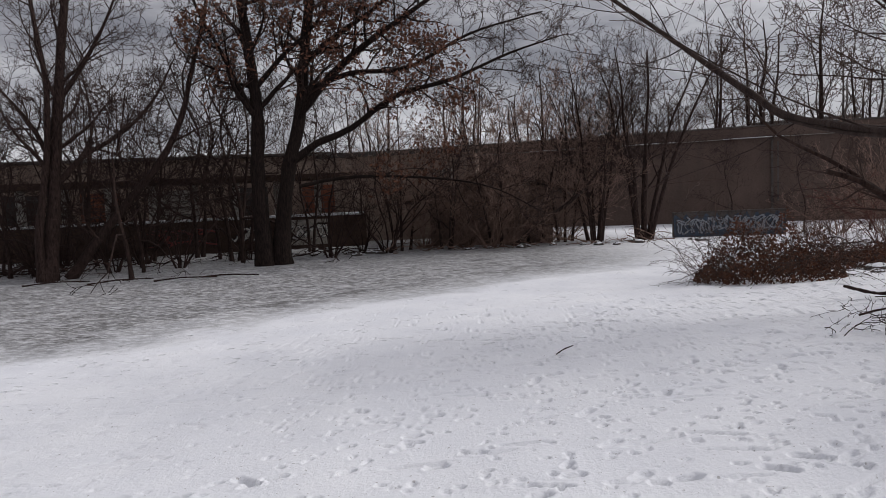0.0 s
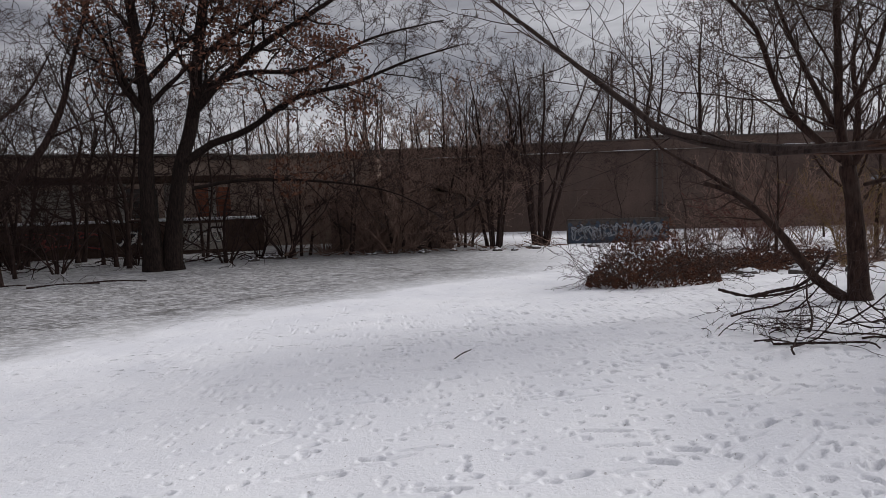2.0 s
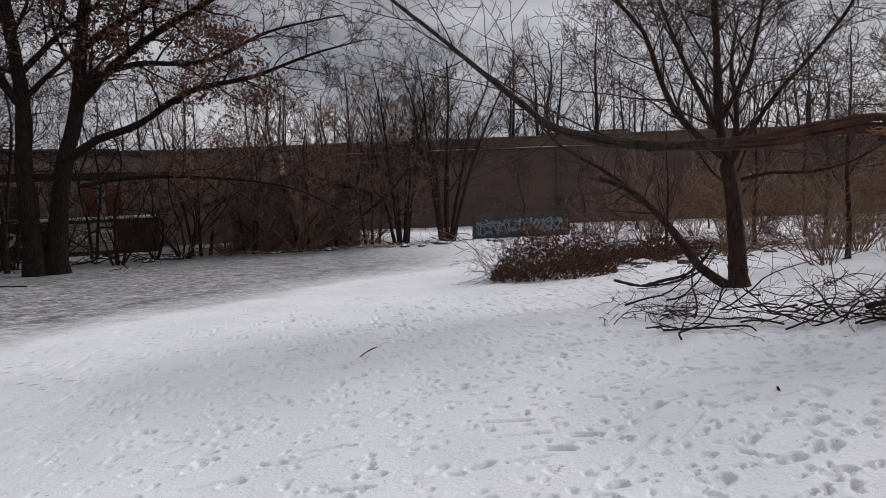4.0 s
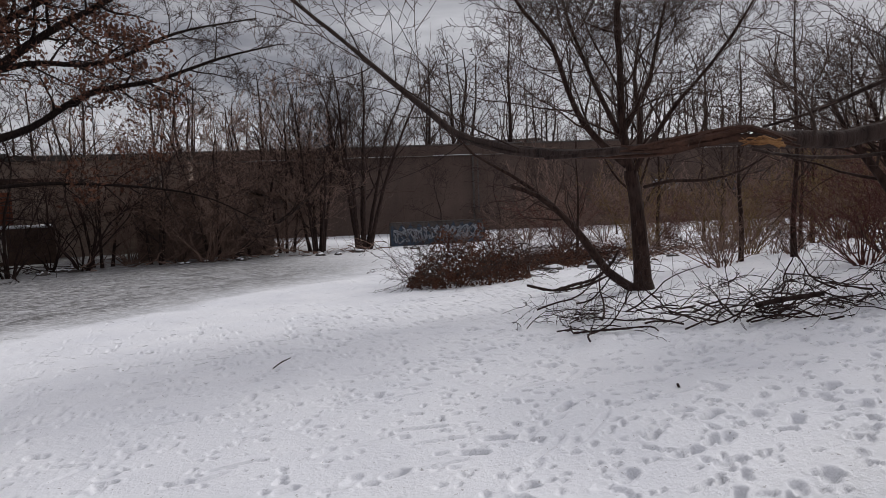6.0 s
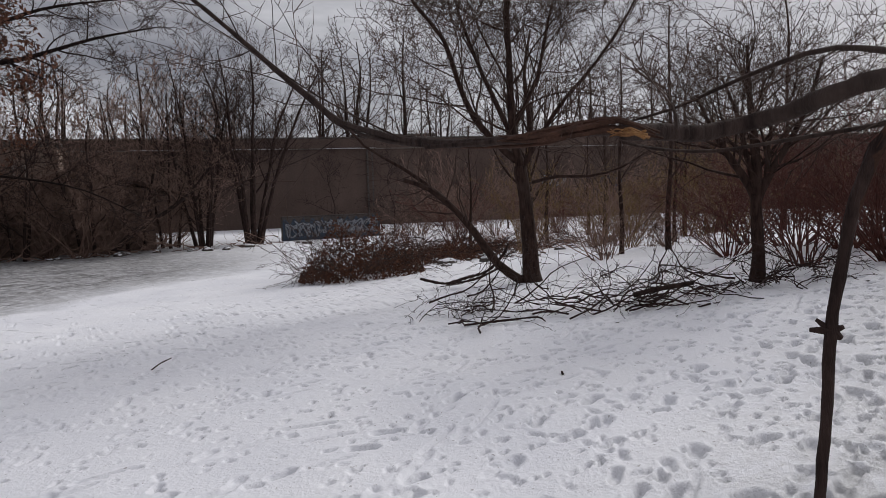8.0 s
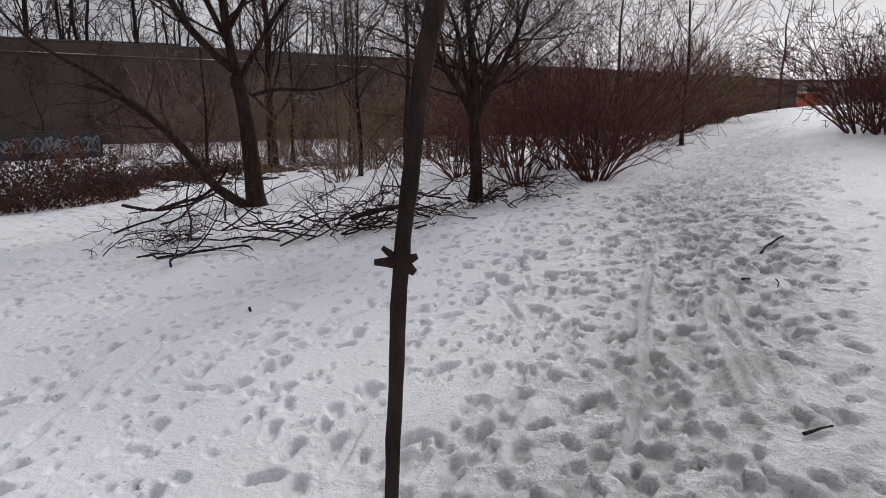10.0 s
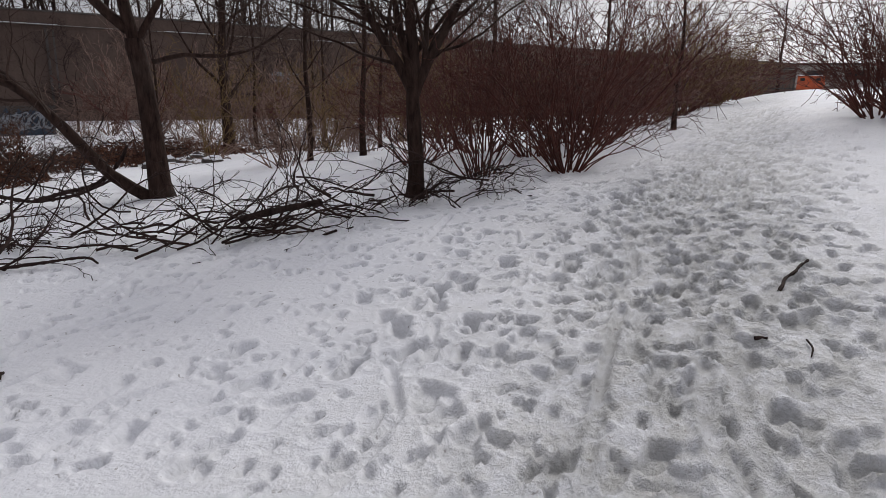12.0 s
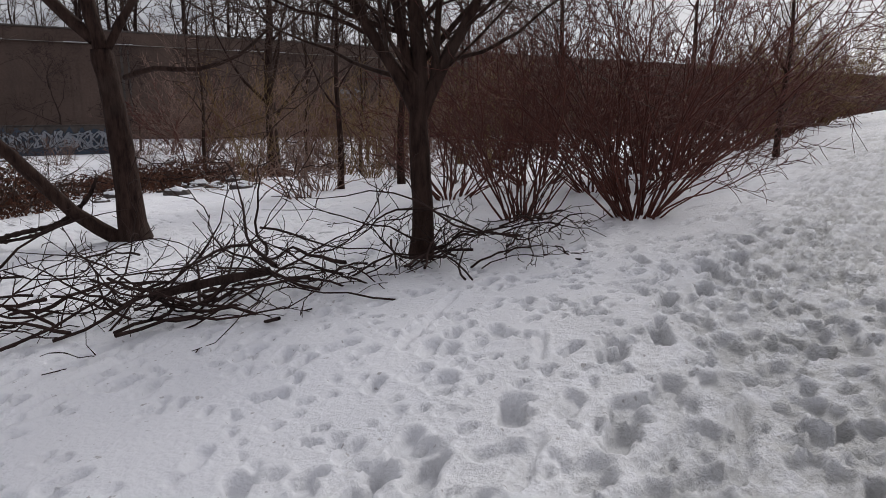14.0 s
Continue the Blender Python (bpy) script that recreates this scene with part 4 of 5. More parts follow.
def leaning_tree():
    base = (-14.0, 25.2, ground_z(-14.0, 25.2))
    t = tree("leaning_tree", base, "slanting dark bare tree in the thicket", "tree")
    g = Grower(53, kids=(9, 8, 6), ratio=(0.45, 0.5, 0.5), angle=(46, 46, 45), wander=0.15, up=0.05, twig=0.010, thin=0.45, segs=(8, 6, 5, 3))
    trunk = Tubes()
    jit, rad = stem(trunk, [(-14.18, 24.83, -1.00), (-13.35, 25.30, 0.36), (-12.19, 25.87, 1.94), (-11.06, 26.37, 3.46), (-10.28, 26.69, 5.13), (-9.75, 26.89, 7.15), (-9.22, 27.07, 9.18), (-8.89, 27.18, 11.19)], 0.20, 0.04, 8, 0.3, 0.5)
    g.sprout(jit, rad, 0, 7, 0.4)
    finish_tree(t, trunk, g, BARK_DARK, TWIG_DARK)


leaning_tree()


def generic_tree(name, seed, height, r, label, bark_m, twig_m, kids=(14, 8, 6), stems=1, fan=0.0, twig=0.010, ratio=(0.42, 0.5, 0.5), first=0.22,
                 angle=(42, 42, 42), wander=0.12, at=(0.0, 0.0), group="", sway=0.02, thin=0.45):
    """A free-grown tree at a place on the ground, with one or several stems."""
    rng = random.Random(seed)
    z = ground_z(*at)
    t = tree(name, (at[0], at[1], z), label, "tree", group)
    g = Grower(seed, kids=kids, ratio=ratio, angle=angle, wander=wander, up=0.05, twig=twig, thin=thin, segs=(8, 6, 4, 2), sides=(7, 4, 3, 3))
    trunk = None
    for k in range(stems):
        a = 2 * math.pi * (k + rng.random() * 0.6) / stems
        lean = fan * rng.uniform(0.5, 1.2)
        h = height * rng.uniform(0.82, 1.05)
        off = (0.28 if stems > 1 else 0) * rng.uniform(0.6, 1.4)
        pts = [(at[0] + math.cos(a) * (off + lean * h * f * (0.6 + 0.4 * f)) + rng.uniform(-1, 1) * sway * h * f,
                at[1] + math.sin(a) * (off + lean * h * f * (0.6 + 0.4 * f)) + rng.uniform(-1, 1) * sway * h * f, z - 0.2 + h * f) for f in (0, 0.2, 0.4, 0.6, 0.8, 1)]
        tb = Tubes() if k == 0 else g.limb()
        trunk = trunk or tb
        jit, rad = stem(tb, pts, r, r * 0.18, 8, 0.4, height / 16)
        g.sprout(jit, rad, 0, h, first)
    return finish_tree(t, trunk, g, bark_m, twig_m, "trunk")


def copies(src, places, seed, lo=0.8, hi=1.15):
    rng = random.Random(seed)
    for x, y in places:
        s = rng.uniform(lo, hi)
        o = copy_thing(src, pose(x, y, ground_z(x, y) - 0.03, 0, 0, rng.uniform(0, 360)))
        o.scale = (s, s, s * rng.uniform(0.9, 1.1))


# the many-stemmed clump between shed and painted wall
generic_tree("clump_tree", 61, 9.8, 0.12, "many-stemmed bare alder clump in front of the long wall", BARK_DARK, TWIG_DARK, kids=(13, 7, 6), stems=7, fan=0.36, twig=0.010, sway=0.03,
             ratio=(0.36, 0.5, 0.5), first=0.25, angle=(48, 46, 44), at=(9.9, 32.4))
generic_tree("clump_tree", 62, 9.0, 0.09, "slender many-stemmed bare tree beside the clump", BARK_DARK, TWIG_DARK, kids=(13, 7, 6), stems=5, fan=0.34, twig=0.010, sway=0.03,
             ratio=(0.36, 0.5, 0.5), first=0.25, angle=(48, 46, 44), at=(7.7, 33.0))
# trees on the bank
generic_tree("bank_tree", 63, 8.0, 0.19, "bare tree on the bank behind the brush", BARK_BROWN, TWIG_BROWN, kids=(16, 8, 6), twig=0.008, at=(16.2, 18.8), first=0.2, ratio=(0.5, 0.5, 0.5))
generic_tree("slim_tree", 64, 5.2, 0.055, "slim bare reddish tree at the shrubs' end", BARK_BROWN, TWIG_RED, kids=(16, 7, 5), twig=0.005, at=(17.4, 5.1), first=0.15, ratio=(0.4, 0.5, 0.5))
slim = generic_tree("slim_tree", 65, 6.0, 0.075, "slim bare brown tree on the snowy bank", BARK_BROWN, TWIG_BROWN, kids=(12, 6, 5), twig=0.005, at=(13.8, 10.7), first=0.3, ratio=(0.35, 0.5, 0.5), group="slim trees on the bank")
copies(slim, [(15.4, 21.5), (17.6, 16.4), (22.0, 20.5), (12.9, 11.4), (16.5, 12.6), (19.5, 11.0), (21.5, 16.0), (24.0, 9.5), (19.0, 21.0), (23.5, 23.0)], 4, 0.8, 1.2)
# saplings of the thicket by the dock
sap = generic_tree("sapling", 71, 8.5, 0.085, "slender dark bare tree in the thicket", BARK_DARK, TWIG_DARK, kids=(13, 8, 4), twig=0.014, at=(-11.4, 23.9), first=0.2, ratio=(0.58, 0.52, 0.52), wander=0.32, angle=(58, 54, 50), sway=0.11, thin=0.6, group="thicket trees")
sap2 = generic_tree("sapling", 72, 9.5, 0.095, "slender dark bare tree in the thicket", BARK_DARK, TWIG_DARK, kids=(11, 7, 4), stems=2, fan=0.12, twig=0.014, at=(-9.6, 30.0), first=0.2, ratio=(0.55, 0.52, 0.52), wander=0.32, angle=(58, 54, 50), sway=0.11, thin=0.6, group="thicket trees")
copies(sap, [(-17.2, 26.0), (-13.0, 28.2), (-19.5, 29.0), (-10.6, 31.2), (-21.8, 33.0), (-5.2, 30.2), (-24.0, 27.5), (-15.0, 26.8), (-12.0, 26.2), (-8.8, 28.8), (-18.0, 31.4), (-22.0, 29.8)], 7, 0.75, 1.3)
copies(sap2, [(-16.0, 30.6), (-12.4, 33.0), (-18.6, 34.0), (-24.5, 34.5), (-20.5, 25.2), (-14.2, 31.6), (-10.2, 34.0), (-6.8, 33.5)], 8, 0.8, 1.25)
# dark young trees close to the long wall
wallside = copy_thing(sap, pose(18.2, 33.0, ground_z(18.2, 33.0) - 0.03, 0, 0, 40))
tagged(wallside, "slender dark bare tree close to the long wall", "tree", "young trees along the wall")
wallside.scale = (0.62, 0.62, 0.62)
for wx, wy, wr in ((21.0, 32.2, 130), (24.6, 30.6, 220), (28.0, 30.4, 300), (15.6, 35.6, 75)):
    copy_thing(wallside, pose(wx, wy, ground_z(wx, wy) - 0.03, 0, 0, wr))
# tree belt behind the buildings
belt = generic_tree("belt_tree", 81, 13.0, 0.20, "bare tree of the wood behind the buildings", BARK_DARK, TWIG_BROWN, kids=(11, 5, 3), twig=0.027, at=(-8.0, 60.0), first=0.2, ratio=(0.36, 0.5, 0.5), group="wood behind the buildings")
belt2 = generic_tree("belt_tree", 82, 11.5, 0.17, "bare many-stemmed tree of the wood behind the buildings", BARK_DARK, TWIG_BROWN, kids=(8, 4, 3), stems=3, fan=0.1, twig=0.027, at=(3.0, 62.0), first=0.25, ratio=(0.36, 0.5, 0.5), group="wood behind the buildings")
_rng = random.Random(12)
for src, n0 in ((belt, 0), (belt2, 1)):
    spots = []
    for k in range(23):
        az = radians(-44 + (k * 2 + n0) * 2.25 + _rng.uniform(-1, 1))
        # keep behind the long wall, which lies along its own line
        d = max(54.0, 66.0 / max(0.5, math.cos(az - radians(18.5)))) + _rng.uniform(0, 9)
        if az > radians(-14) or k % 2 == n0:
            spots.append((d * math.sin(az), d * math.cos(az)))
    for k in range(5):
        az = radians(9 + k * 7 + n0 * 3)
        spots.append((62.0 * math.sin(az), 62.0 * math.cos(az)))
    copies(src, spots, 20 + n0, 0.85, 1.4)
copies(belt2, [(44.0, 44.0), (51.0, 41.0), (57.0, 39.0), (63.0, 36.5), (70.0, 34.0), (78.0, 31.0), (88.0, 28.0)], 23, 0.7, 1.0)
copies(belt, [(47.0, 43.0), (54.0, 40.5), (66.0, 36.0), (84.0, 30.0)], 24, 0.6, 0.85)

# ---------------------------------------------------------------- shrubs


def shrub(name, seed, at, height, spread, n, label, mat, group="", twig=0.004, r=0.012, kids=(7, 4), up=0.03):
    """A many-stemmed bare shrub; its canes arch out from one stool."""
    rng = random.Random(seed)
    z = ground_z(*at)
    t = tree(name, (at[0], at[1], z), label, "shrub", group)
    g = Grower(seed, kids=(0,) + tuple(kids), ratio=(0.4, 0.42, 0.5), angle=(30, 36, 38), wander=0.19, up=up, twig=twig, thin=0.6, segs=(8, 7, 3, 2), sides=(5, 4, 3, 3), first=0.42)
    for k in range(n):
        a = rng.uniform(0, 6.28)
        e = spread * math.sqrt(rng.random())
        d = Vector((math.cos(a) * e, math.sin(a) * e, 1.0)).normalized()
        p = Vector((at[0] + math.cos(a) * 0.2 * rng.random(), at[1] + math.sin(a) * 0.2 * rng.random(), z - 0.08))
        g.branch(p, d, height * rng.uniform(0.45, 1.15), r * rng.uniform(0.7, 1.3), 1)
    return finish_tree(t, None, g, mat, mat, "trunk", "cane")


red = shrub("red_shrub", 91, (11.5, 4.68), 3.2, 0.72, 50, "large bare red-twigged shrub beside the path", TWIG_RED, "red shrubs along the path", 0.0046, 0.0125, (8, 5))
red2 = shrub("red_shrub", 92, (10.97, 5.76), 2.5, 0.65, 28, "bare dark red shrub behind the brush pile", TWIG_RED, "red shrubs along the path", 0.004)
brown = shrub("brown_shrub", 93, (14.2, 9.6), 1.7, 0.9, 15, "bare brown shrub standing in snow", BRUSH_TWIG, "brown shrubs on the bank", 0.005)
ochre = shrub("ochre_shrub", 94, (19.0, 13.5), 2.6, 0.65, 20, "bare ochre willow shrub on the bank", TWIG_OCHRE, "ochre shrubs on the bank", 0.006)
low = shrub("low_shrub", 95, (12.6, 11.6), 1.0, 1.3, 22, "low bare brown shrub poking from the snow", BRUSH_TWIG, "brown shrubs on the bank", 0.004)
red3 = shrub("red_shrub", 98, (13.2, 6.2), 2.5, 1.25, 30, "bare red-twigged shrub on the bank", TWIG_RED, "red shrubs along the path", 0.006, 0.014, (6, 4))
copies(red3, [(12.9, 5.5), (14.5, 5.7), (12.2, 7.9), (17.8, 6.9), (15.4, -0.6), (17.0, -0.2), (17.4, 1.0), (19.3, 1.3), (16.9, 0.2), (16.2, 6.0), (22.6, 6.7), (27.6, 7.3), (33.6, 7.9), (40.0, 8.4), (13.8, 7.6), (15.2, 6.5), (19.2, 6.4), (18.0, 1.5), (20.5, 1.9), (18.6, 0.2), (22.5, 0.6), (24.5, 7.0), (28.0, 7.5), (25.5, 0.8), (20.5, 8.0), (14.6, 9.0)], 31, 0.9, 1.3)
copies(ochre, [(22.5, 6.6), (24.0, 7.6), (27.5, 6.9), (32.5, 7.8), (39.5, 8.9), (15.0, 13.0), (16.4, 15.6), (14.0, 16.5), (17.2, 11.0), (21.0, 15.5), (23.0, 12.0), (26.0, 18.0), (20.0, 18.5), (28.5, 13.0), (24.0, 21.5), (31.0, 19.0), (26.5, 8.2), (30.0, 8.0), (33.0, 11.5), (37.0, 10.0), (41.0, 11.5), (36.0, 14.0), (20.5, 6.5), (25.0, 7.0), (30.5, 7.6), (37.0, 8.2), (43.0, 8.6)], 33, 0.8, 1.2)
copies(brown, [(17.4, 30.5), (18.8, 31.0), (20.2, 30.0), (16.6, 29.6), (22.0, 31.5), (11.6, 10.8), (16.0, 14.5), (18.6, 16.0), (22.5, 19.0), (15.0, 12.2), (19.8, 23.5), (23.5, 25.5), (27.0, 23.0), (30.5, 25.0), (17.5, 25.5), (34.0, 21.0), (28.5, 28.0), (21.0, 27.5), (34.0, 9.0), (31.5, 0.5), (38.0, 9.8), (29.0, 10.5)], 34, 0.8, 1.35)
copies(low, [(14.8, 11.4), (18.0, 20.0), (14.5, 24.0), (20.8, 24.6), (13.0, 27.5), (16.0, 29.0)], 35)

# brushwood that hides the shed
bw = shrub("brushwood", 96, (1.2, 31.8), 3.8, 1.5, 26, "dense tangle of bare brushwood in front of the shed", BRUSH_TWIG, "brushwood round the shed", 0.010, 0.022, (9, 4))
copies(bw, [(3.4, 32.2), (-0.9, 32.6), (5.2, 32.6), (2.2, 30.8), (6.4, 34.5)], 36, 0.6, 1.25)
wild = shrub("thicket_shrub", 99, (-11.0, 27.4), 4.6, 0.75, 8, "tall winding dark undergrowth before the dock", TWIG_DARK, "undergrowth before the dock", 0.009, 0.042, (8, 6), 0.0)
copies(wild, [(-16.4, 26.4), (-19.6, 27.6), (-13.4, 26.6), (-9.0, 30.4), (-5.0, 29.4), (-4.0, 32.6), (-22.6, 29.0), (-17.6, 30.0), (-2.6, 30.6), (-7.6, 32.0), (-13.8, 30.2)], 38, 0.75, 1.3)
bw2 = shrub("brushwood", 97, (-8.5, 32.5), 1.5, 1.6, 32, "dark brushwood along the dock's foot", TWIG_DARK, "brushwood along the dock", 0.012, 0.022, (7, 4))
copies(bw2, [(-15.2, 32.4), (-17.0, 27.8), (-19.5, 26.4)], 37, 0.7, 1.2)


# ---------------------------------------------------------------- brush piles


def brush_pile(name, line, width, heap, n, seed, label, mat, lmin=0.9, lmax=2.4, r=0.011, along=0.5, group=""):
    """Cut branches thrown in a heap along a line; each long one is a part."""
    rng = random.Random(seed)
    a, b = Vector((*line[0], 0)), Vector((*line[1], 0))
    run = (b - a).normalized()
    nrm = Vector((-run.y, run.x, 0))
    mid = (a + b) / 2
    t = tree(name, (mid.x, mid.y, ground_z(mid.x, mid.y)), label, "brush pile", group)
    g = Grower(seed, kids=(0, 3, 2), ratio=(0.4, 0.42, 0.5), angle=(34, 46, 44), wander=0.24, up=0.0, twig=0.0042, thin=0.55, segs=(8, 9, 5, 3), sides=(6, 6, 4, 3), first=0.15)
    for k in range(n):
        f = rng.random()
        c = a.lerp(b, f) + nrm * rng.gauss(0, width * 0.4)
        ang = rng.gauss(0, along) + (math.pi if rng.random() < 0.5 else 0)
        d = (run * math.cos(ang) + nrm * math.sin(ang))
        ln = rng.uniform(lmin, lmax)
        rel = math.exp(-((c - a.lerp(b, f)).length / width) ** 2)
        h = rng.uniform(0.02, 0.04 + heap * rel)
        st = c - d * ln * 0.5
        p = Vector((st.x, st.y, ground_z(st.x, st.y) + h * rng.uniform(0.1, 0.9)))
        e = c + d * ln * 0.5
        dz = ground_z(e.x, e.y) + h * rng.uniform(0.0, 1.1) - p.z
        d = Vector((d.x, d.y, dz / ln + rng.uniform(-0.02, 0.10)))
        g.branch(p, d.normalized(), ln, r * rng.uniform(0.55, 1.5), 1)
    return finish_tree(t, None, g, mat, mat, "trunk", "branch")


brush_pile("brush_pile", ((5.3, 7.2), (8.7, 5.25)), 0.34, 0.62, 74, 101, "heap of cut dark branches lying on the snow", TWIG_DARK, 0.7, 1.9, r=0.0105, along=0.7)
brush_pile("brush_pile", ((6.5, 6.1), (7.7, 5.35)), 0.26, 0.62, 22, 104, "dense core of the heap of cut branches", TWIG_DARK, 0.7, 1.6, 0.012, along=0.6)
brush_pile("brush_pile", ((8.3, 5.2), (10.2, 4.75)), 0.35, 0.35, 34, 102, "loose end of the branch heap by the young tree", TWIG_DARK, 0.6, 1.4, 0.009, along=0.8)
brush_pile("brush_pile", ((4.9, 8.3), (5.8, 7.7)), 0.35, 0.30, 14, 103, "loose curly branches lying on the snow", TWIG_DARK, 0.5, 1.1, 0.0065, along=1.1)
for k, (ln0, ln1) in enumerate((((11.0, 19.0), (16.0, 20.5)), ((12.5, 22.5), (18.0, 24.5)), ((10.0, 16.6), (13.4, 17.8)), ((17.5, 19.5), (21.5, 21.5)))):
    brush_pile("brush_pile", (ln0, ln1), 0.9, 0.5, 30, 110 + k, "old branches strewn over snowy rubble", TWIG_DARK, 0.8, 2.6, 0.018, along=0.8, group="old brush on the bank")
brush_pile("brush_pile", ((-20.0, 26.8), (-14.0, 27.5)), 1.0, 0.9, 60, 120, "dead branches heaped under the thicket", TWIG_DARK, 1.2, 3.4, 0.03, along=0.7, group="dead wood under the thicket")
brush_pile("brush_pile", ((-13.5, 29.0), (-3.0, 31.5)), 0.8, 0.45, 34, 121, "dead branches heaped under the thicket", TWIG_DARK, 1.2, 3.4, 0.03, along=0.7, group="dead wood under the thicket")
brush_pile("brush_pile", ((-3.0, 31.0), (10.0, 31.0)), 0.6, 0.5, 60, 122, "dead branches heaped before the shed", BRUSH_TWIG, 1.0, 2.6, 0.025, along=0.7, group="dead wood under the thicket")


def bramble_mound(at, rx, ry, h, n, leaves, seed, label):
    """A low tangle of arching canes full of dead leaves."""
    rng = random.Random(seed)
    z = ground_z(*at)
    t = tree("bramble_mound", (at[0], at[1], z), label, "bramble")
    g = Grower(seed, kids=(0, 5, 2), ratio=(0.4, 0.4, 0.5), angle=(30, 45, 45), wander=0.2, up=-0.05, twig=0.005, thin=0.6, segs=(8, 8, 4, 3), sides=(5, 4, 3, 3), first=0.1)
    for k in range(n):
        a, q = rng.uniform(0, 6.28), math.sqrt(rng.random())
        x, y = at[0] + math.cos(a) * q * rx, at[1] + math.sin(a) * q * ry
        d = Vector((math.cos(a) * 0.3 + rng.uniform(-0.8, 0.8), math.sin(a) * 0.3 + rng.uniform(-0.8, 0.8), rng.uniform(0.3, 1.2))).normalized()
        g.branch(Vector((x, y, ground_z(x, y) - 0.03)), d, h * rng.uniform(0.6, 1.3), 0.009 * rng.uniform(0.7, 1.4), 1)
    finish_tree(t, None, g, TWIG_BROWN, TWIG_BROWN, "trunk", "cane")
    v, f = [], []
    for k in range(leaves):
        a, q = rng.uniform(0, 6.28), math.sqrt(rng.random())
        x, y = at[0] + math.cos(a) * q * rx * 1.05, at[1] + math.sin(a) * q * ry * 1.05
        top = max(0.02, h * (1 - q ** 2.6) * (0.72 + 0.8 * noise.noise((x * 1.7, y * 1.7, seed))))
        p = Vector((x, y, ground_z(x, y) + top * rng.random() ** 0.6 + 0.01))
        u = rand_dir(rng)
        w = u.cross(rand_dir(rng)).normalized()
        s = rng.uniform(0.025, 0.055)
        m = len(v)
        v += [p - u * s, p + w * s * 0.55, p + u * s, p - w * s * 0.55]
        f.append((m, m + 1, m + 2, m + 3))
    me = bpy.data.meshes.new("leaves")
    me.from_pydata([tuple(q - Vector((at[0], at[1], z))) for q in v], [], f)
    tagged(part_mesh("leaves", me, LEAF_DEAD, t, "dead brown leaves"), kind="stuff")


bramble_mound((7.3, 14.7), 1.55, 1.2, 1.65, 150, 5600, 131, "tangle of brambles full of dead brown leaves")
bramble_mound((10.6, 16.8), 1.7, 0.9, 0.6, 60, 1500, 132, "low brambles and dead leaves on snowy rubble")
bramble_mound((14.0, 19.2), 3.2, 1.5, 0.7, 90, 4300, 133, "low brambles and dead leaves on snowy rubble")

# ---------------------------------------------------------------- end of the path


def far_fence():
    """A dark mesh fence on posts across the end of the path."""
    t = empty("fence", pose(51.0, 8.2, 1.45, 0, 0, 99.0), "dark steel fence across the far end of the path", "fence")
    for k in range(9):
        part("post", boxed(k * 2.6 - 0.05, k * 2.6 + 0.05, -0.05, 0.05, -0.3, 1.55, bevel=0.015), STEEL, t)
    for z in (0.25, 0.85, 1.5):
        part("rail", boxed(0.051, 20.8, -0.03, 0.03, z - 0.04, z + 0.04, bevel=0.01), STEEL, t)
    for k in range(52):
        x = 0.2 + k * 0.4
        part("slat", boxed(x, x + 0.035, 0.031, 0.05, 0.05, 1.52), STEEL, t)


far_fence()


def barrier(at, turn, s, label):
    """A moulded plastic road barrier with feet."""
    t = empty("road_barrier", pose(at[0], at[1], ground_z(*at), 0, 0, turn), label, "barrier", "orange barriers")
    bm = bmesh.new()
    prof = [(-0.32, 0), (0.32, 0), (0.28, 0.2), (0.12, 0.42), (0.09, 0.8), (-0.09, 0.8), (-0.12, 0.42), (-0.28, 0.2)]
    a = [bm.verts.new((-s, y, z)) for y, z in prof]
    b = [bm.verts.new((s, y * 0.96, z)) for y, z in prof]
    bm.faces.new(a)
    bm.faces.new(b[::-1])
    for i in range(8):
        bm.faces.new((a[i - 1], b[i - 1], b[i], a[i]))
    bmesh.ops.recalc_face_normals(bm, faces=bm.faces)
    bodyp = part("body", bm, ORANGE, t)
    for x in (-s * 0.6, s * 0.6):
        part("slot", boxed(x - 0.12, x + 0.12, -0.13, 0.13, 0.5, 0.68, bevel=0.02), DARK_VOID, bodyp, "dark forklift slot")
    part("snow", boxed(-s * 0.9, s * 0.9, -0.09, 0.09, 0.8, 0.85, bevel=0.02), SNOW_CAP, t)


barrier((49.0, 7.0), 95, 0.7, "orange plastic road barrier at the path's end")
barrier((50.2, 6.9), 110, 0.5, "orange plastic road barrier behind another one")


def trailer():
    t = empty("site_trailer", pose(64.0, 6.0, 1.3, 0, 0, 92.0), "long pale site trailer beyond the barriers", "trailer")
    part("body", boxed(-4.0, 4.0, -1.2, 1.2, 0.5, 2.3, bevel=0.1), PALE_WALL, t)
    part("roof", boxed(-4.1, 4.1, -1.3, 1.3, 2.31, 2.45, bevel=0.04), STEEL, t)
    for x in (-2.6, 0.0, 2.6):
        part("window", boxed(x - 0.7, x + 0.7, 1.17, 1.22, 1.2, 1.9, bevel=0.02), DARK_VOID, t)
    for x in (-2.5, 2.5):
        part("wheel", boxed(x - 0.4, x + 0.4, -1.1, 1.1, -0.2, 0.5, bevel=0.18), DARK_VOID, t)


trailer()
generic_tree("far_tree", 141, 7.0, 0.12, "small bare tree beside the fence", BARK_DARK, TWIG_DARK, kids=(9, 5, 3), twig=0.014, at=(51.5, 9.2), first=0.3, ratio=(0.5, 0.45, 0.45), angle=(55, 45, 45))


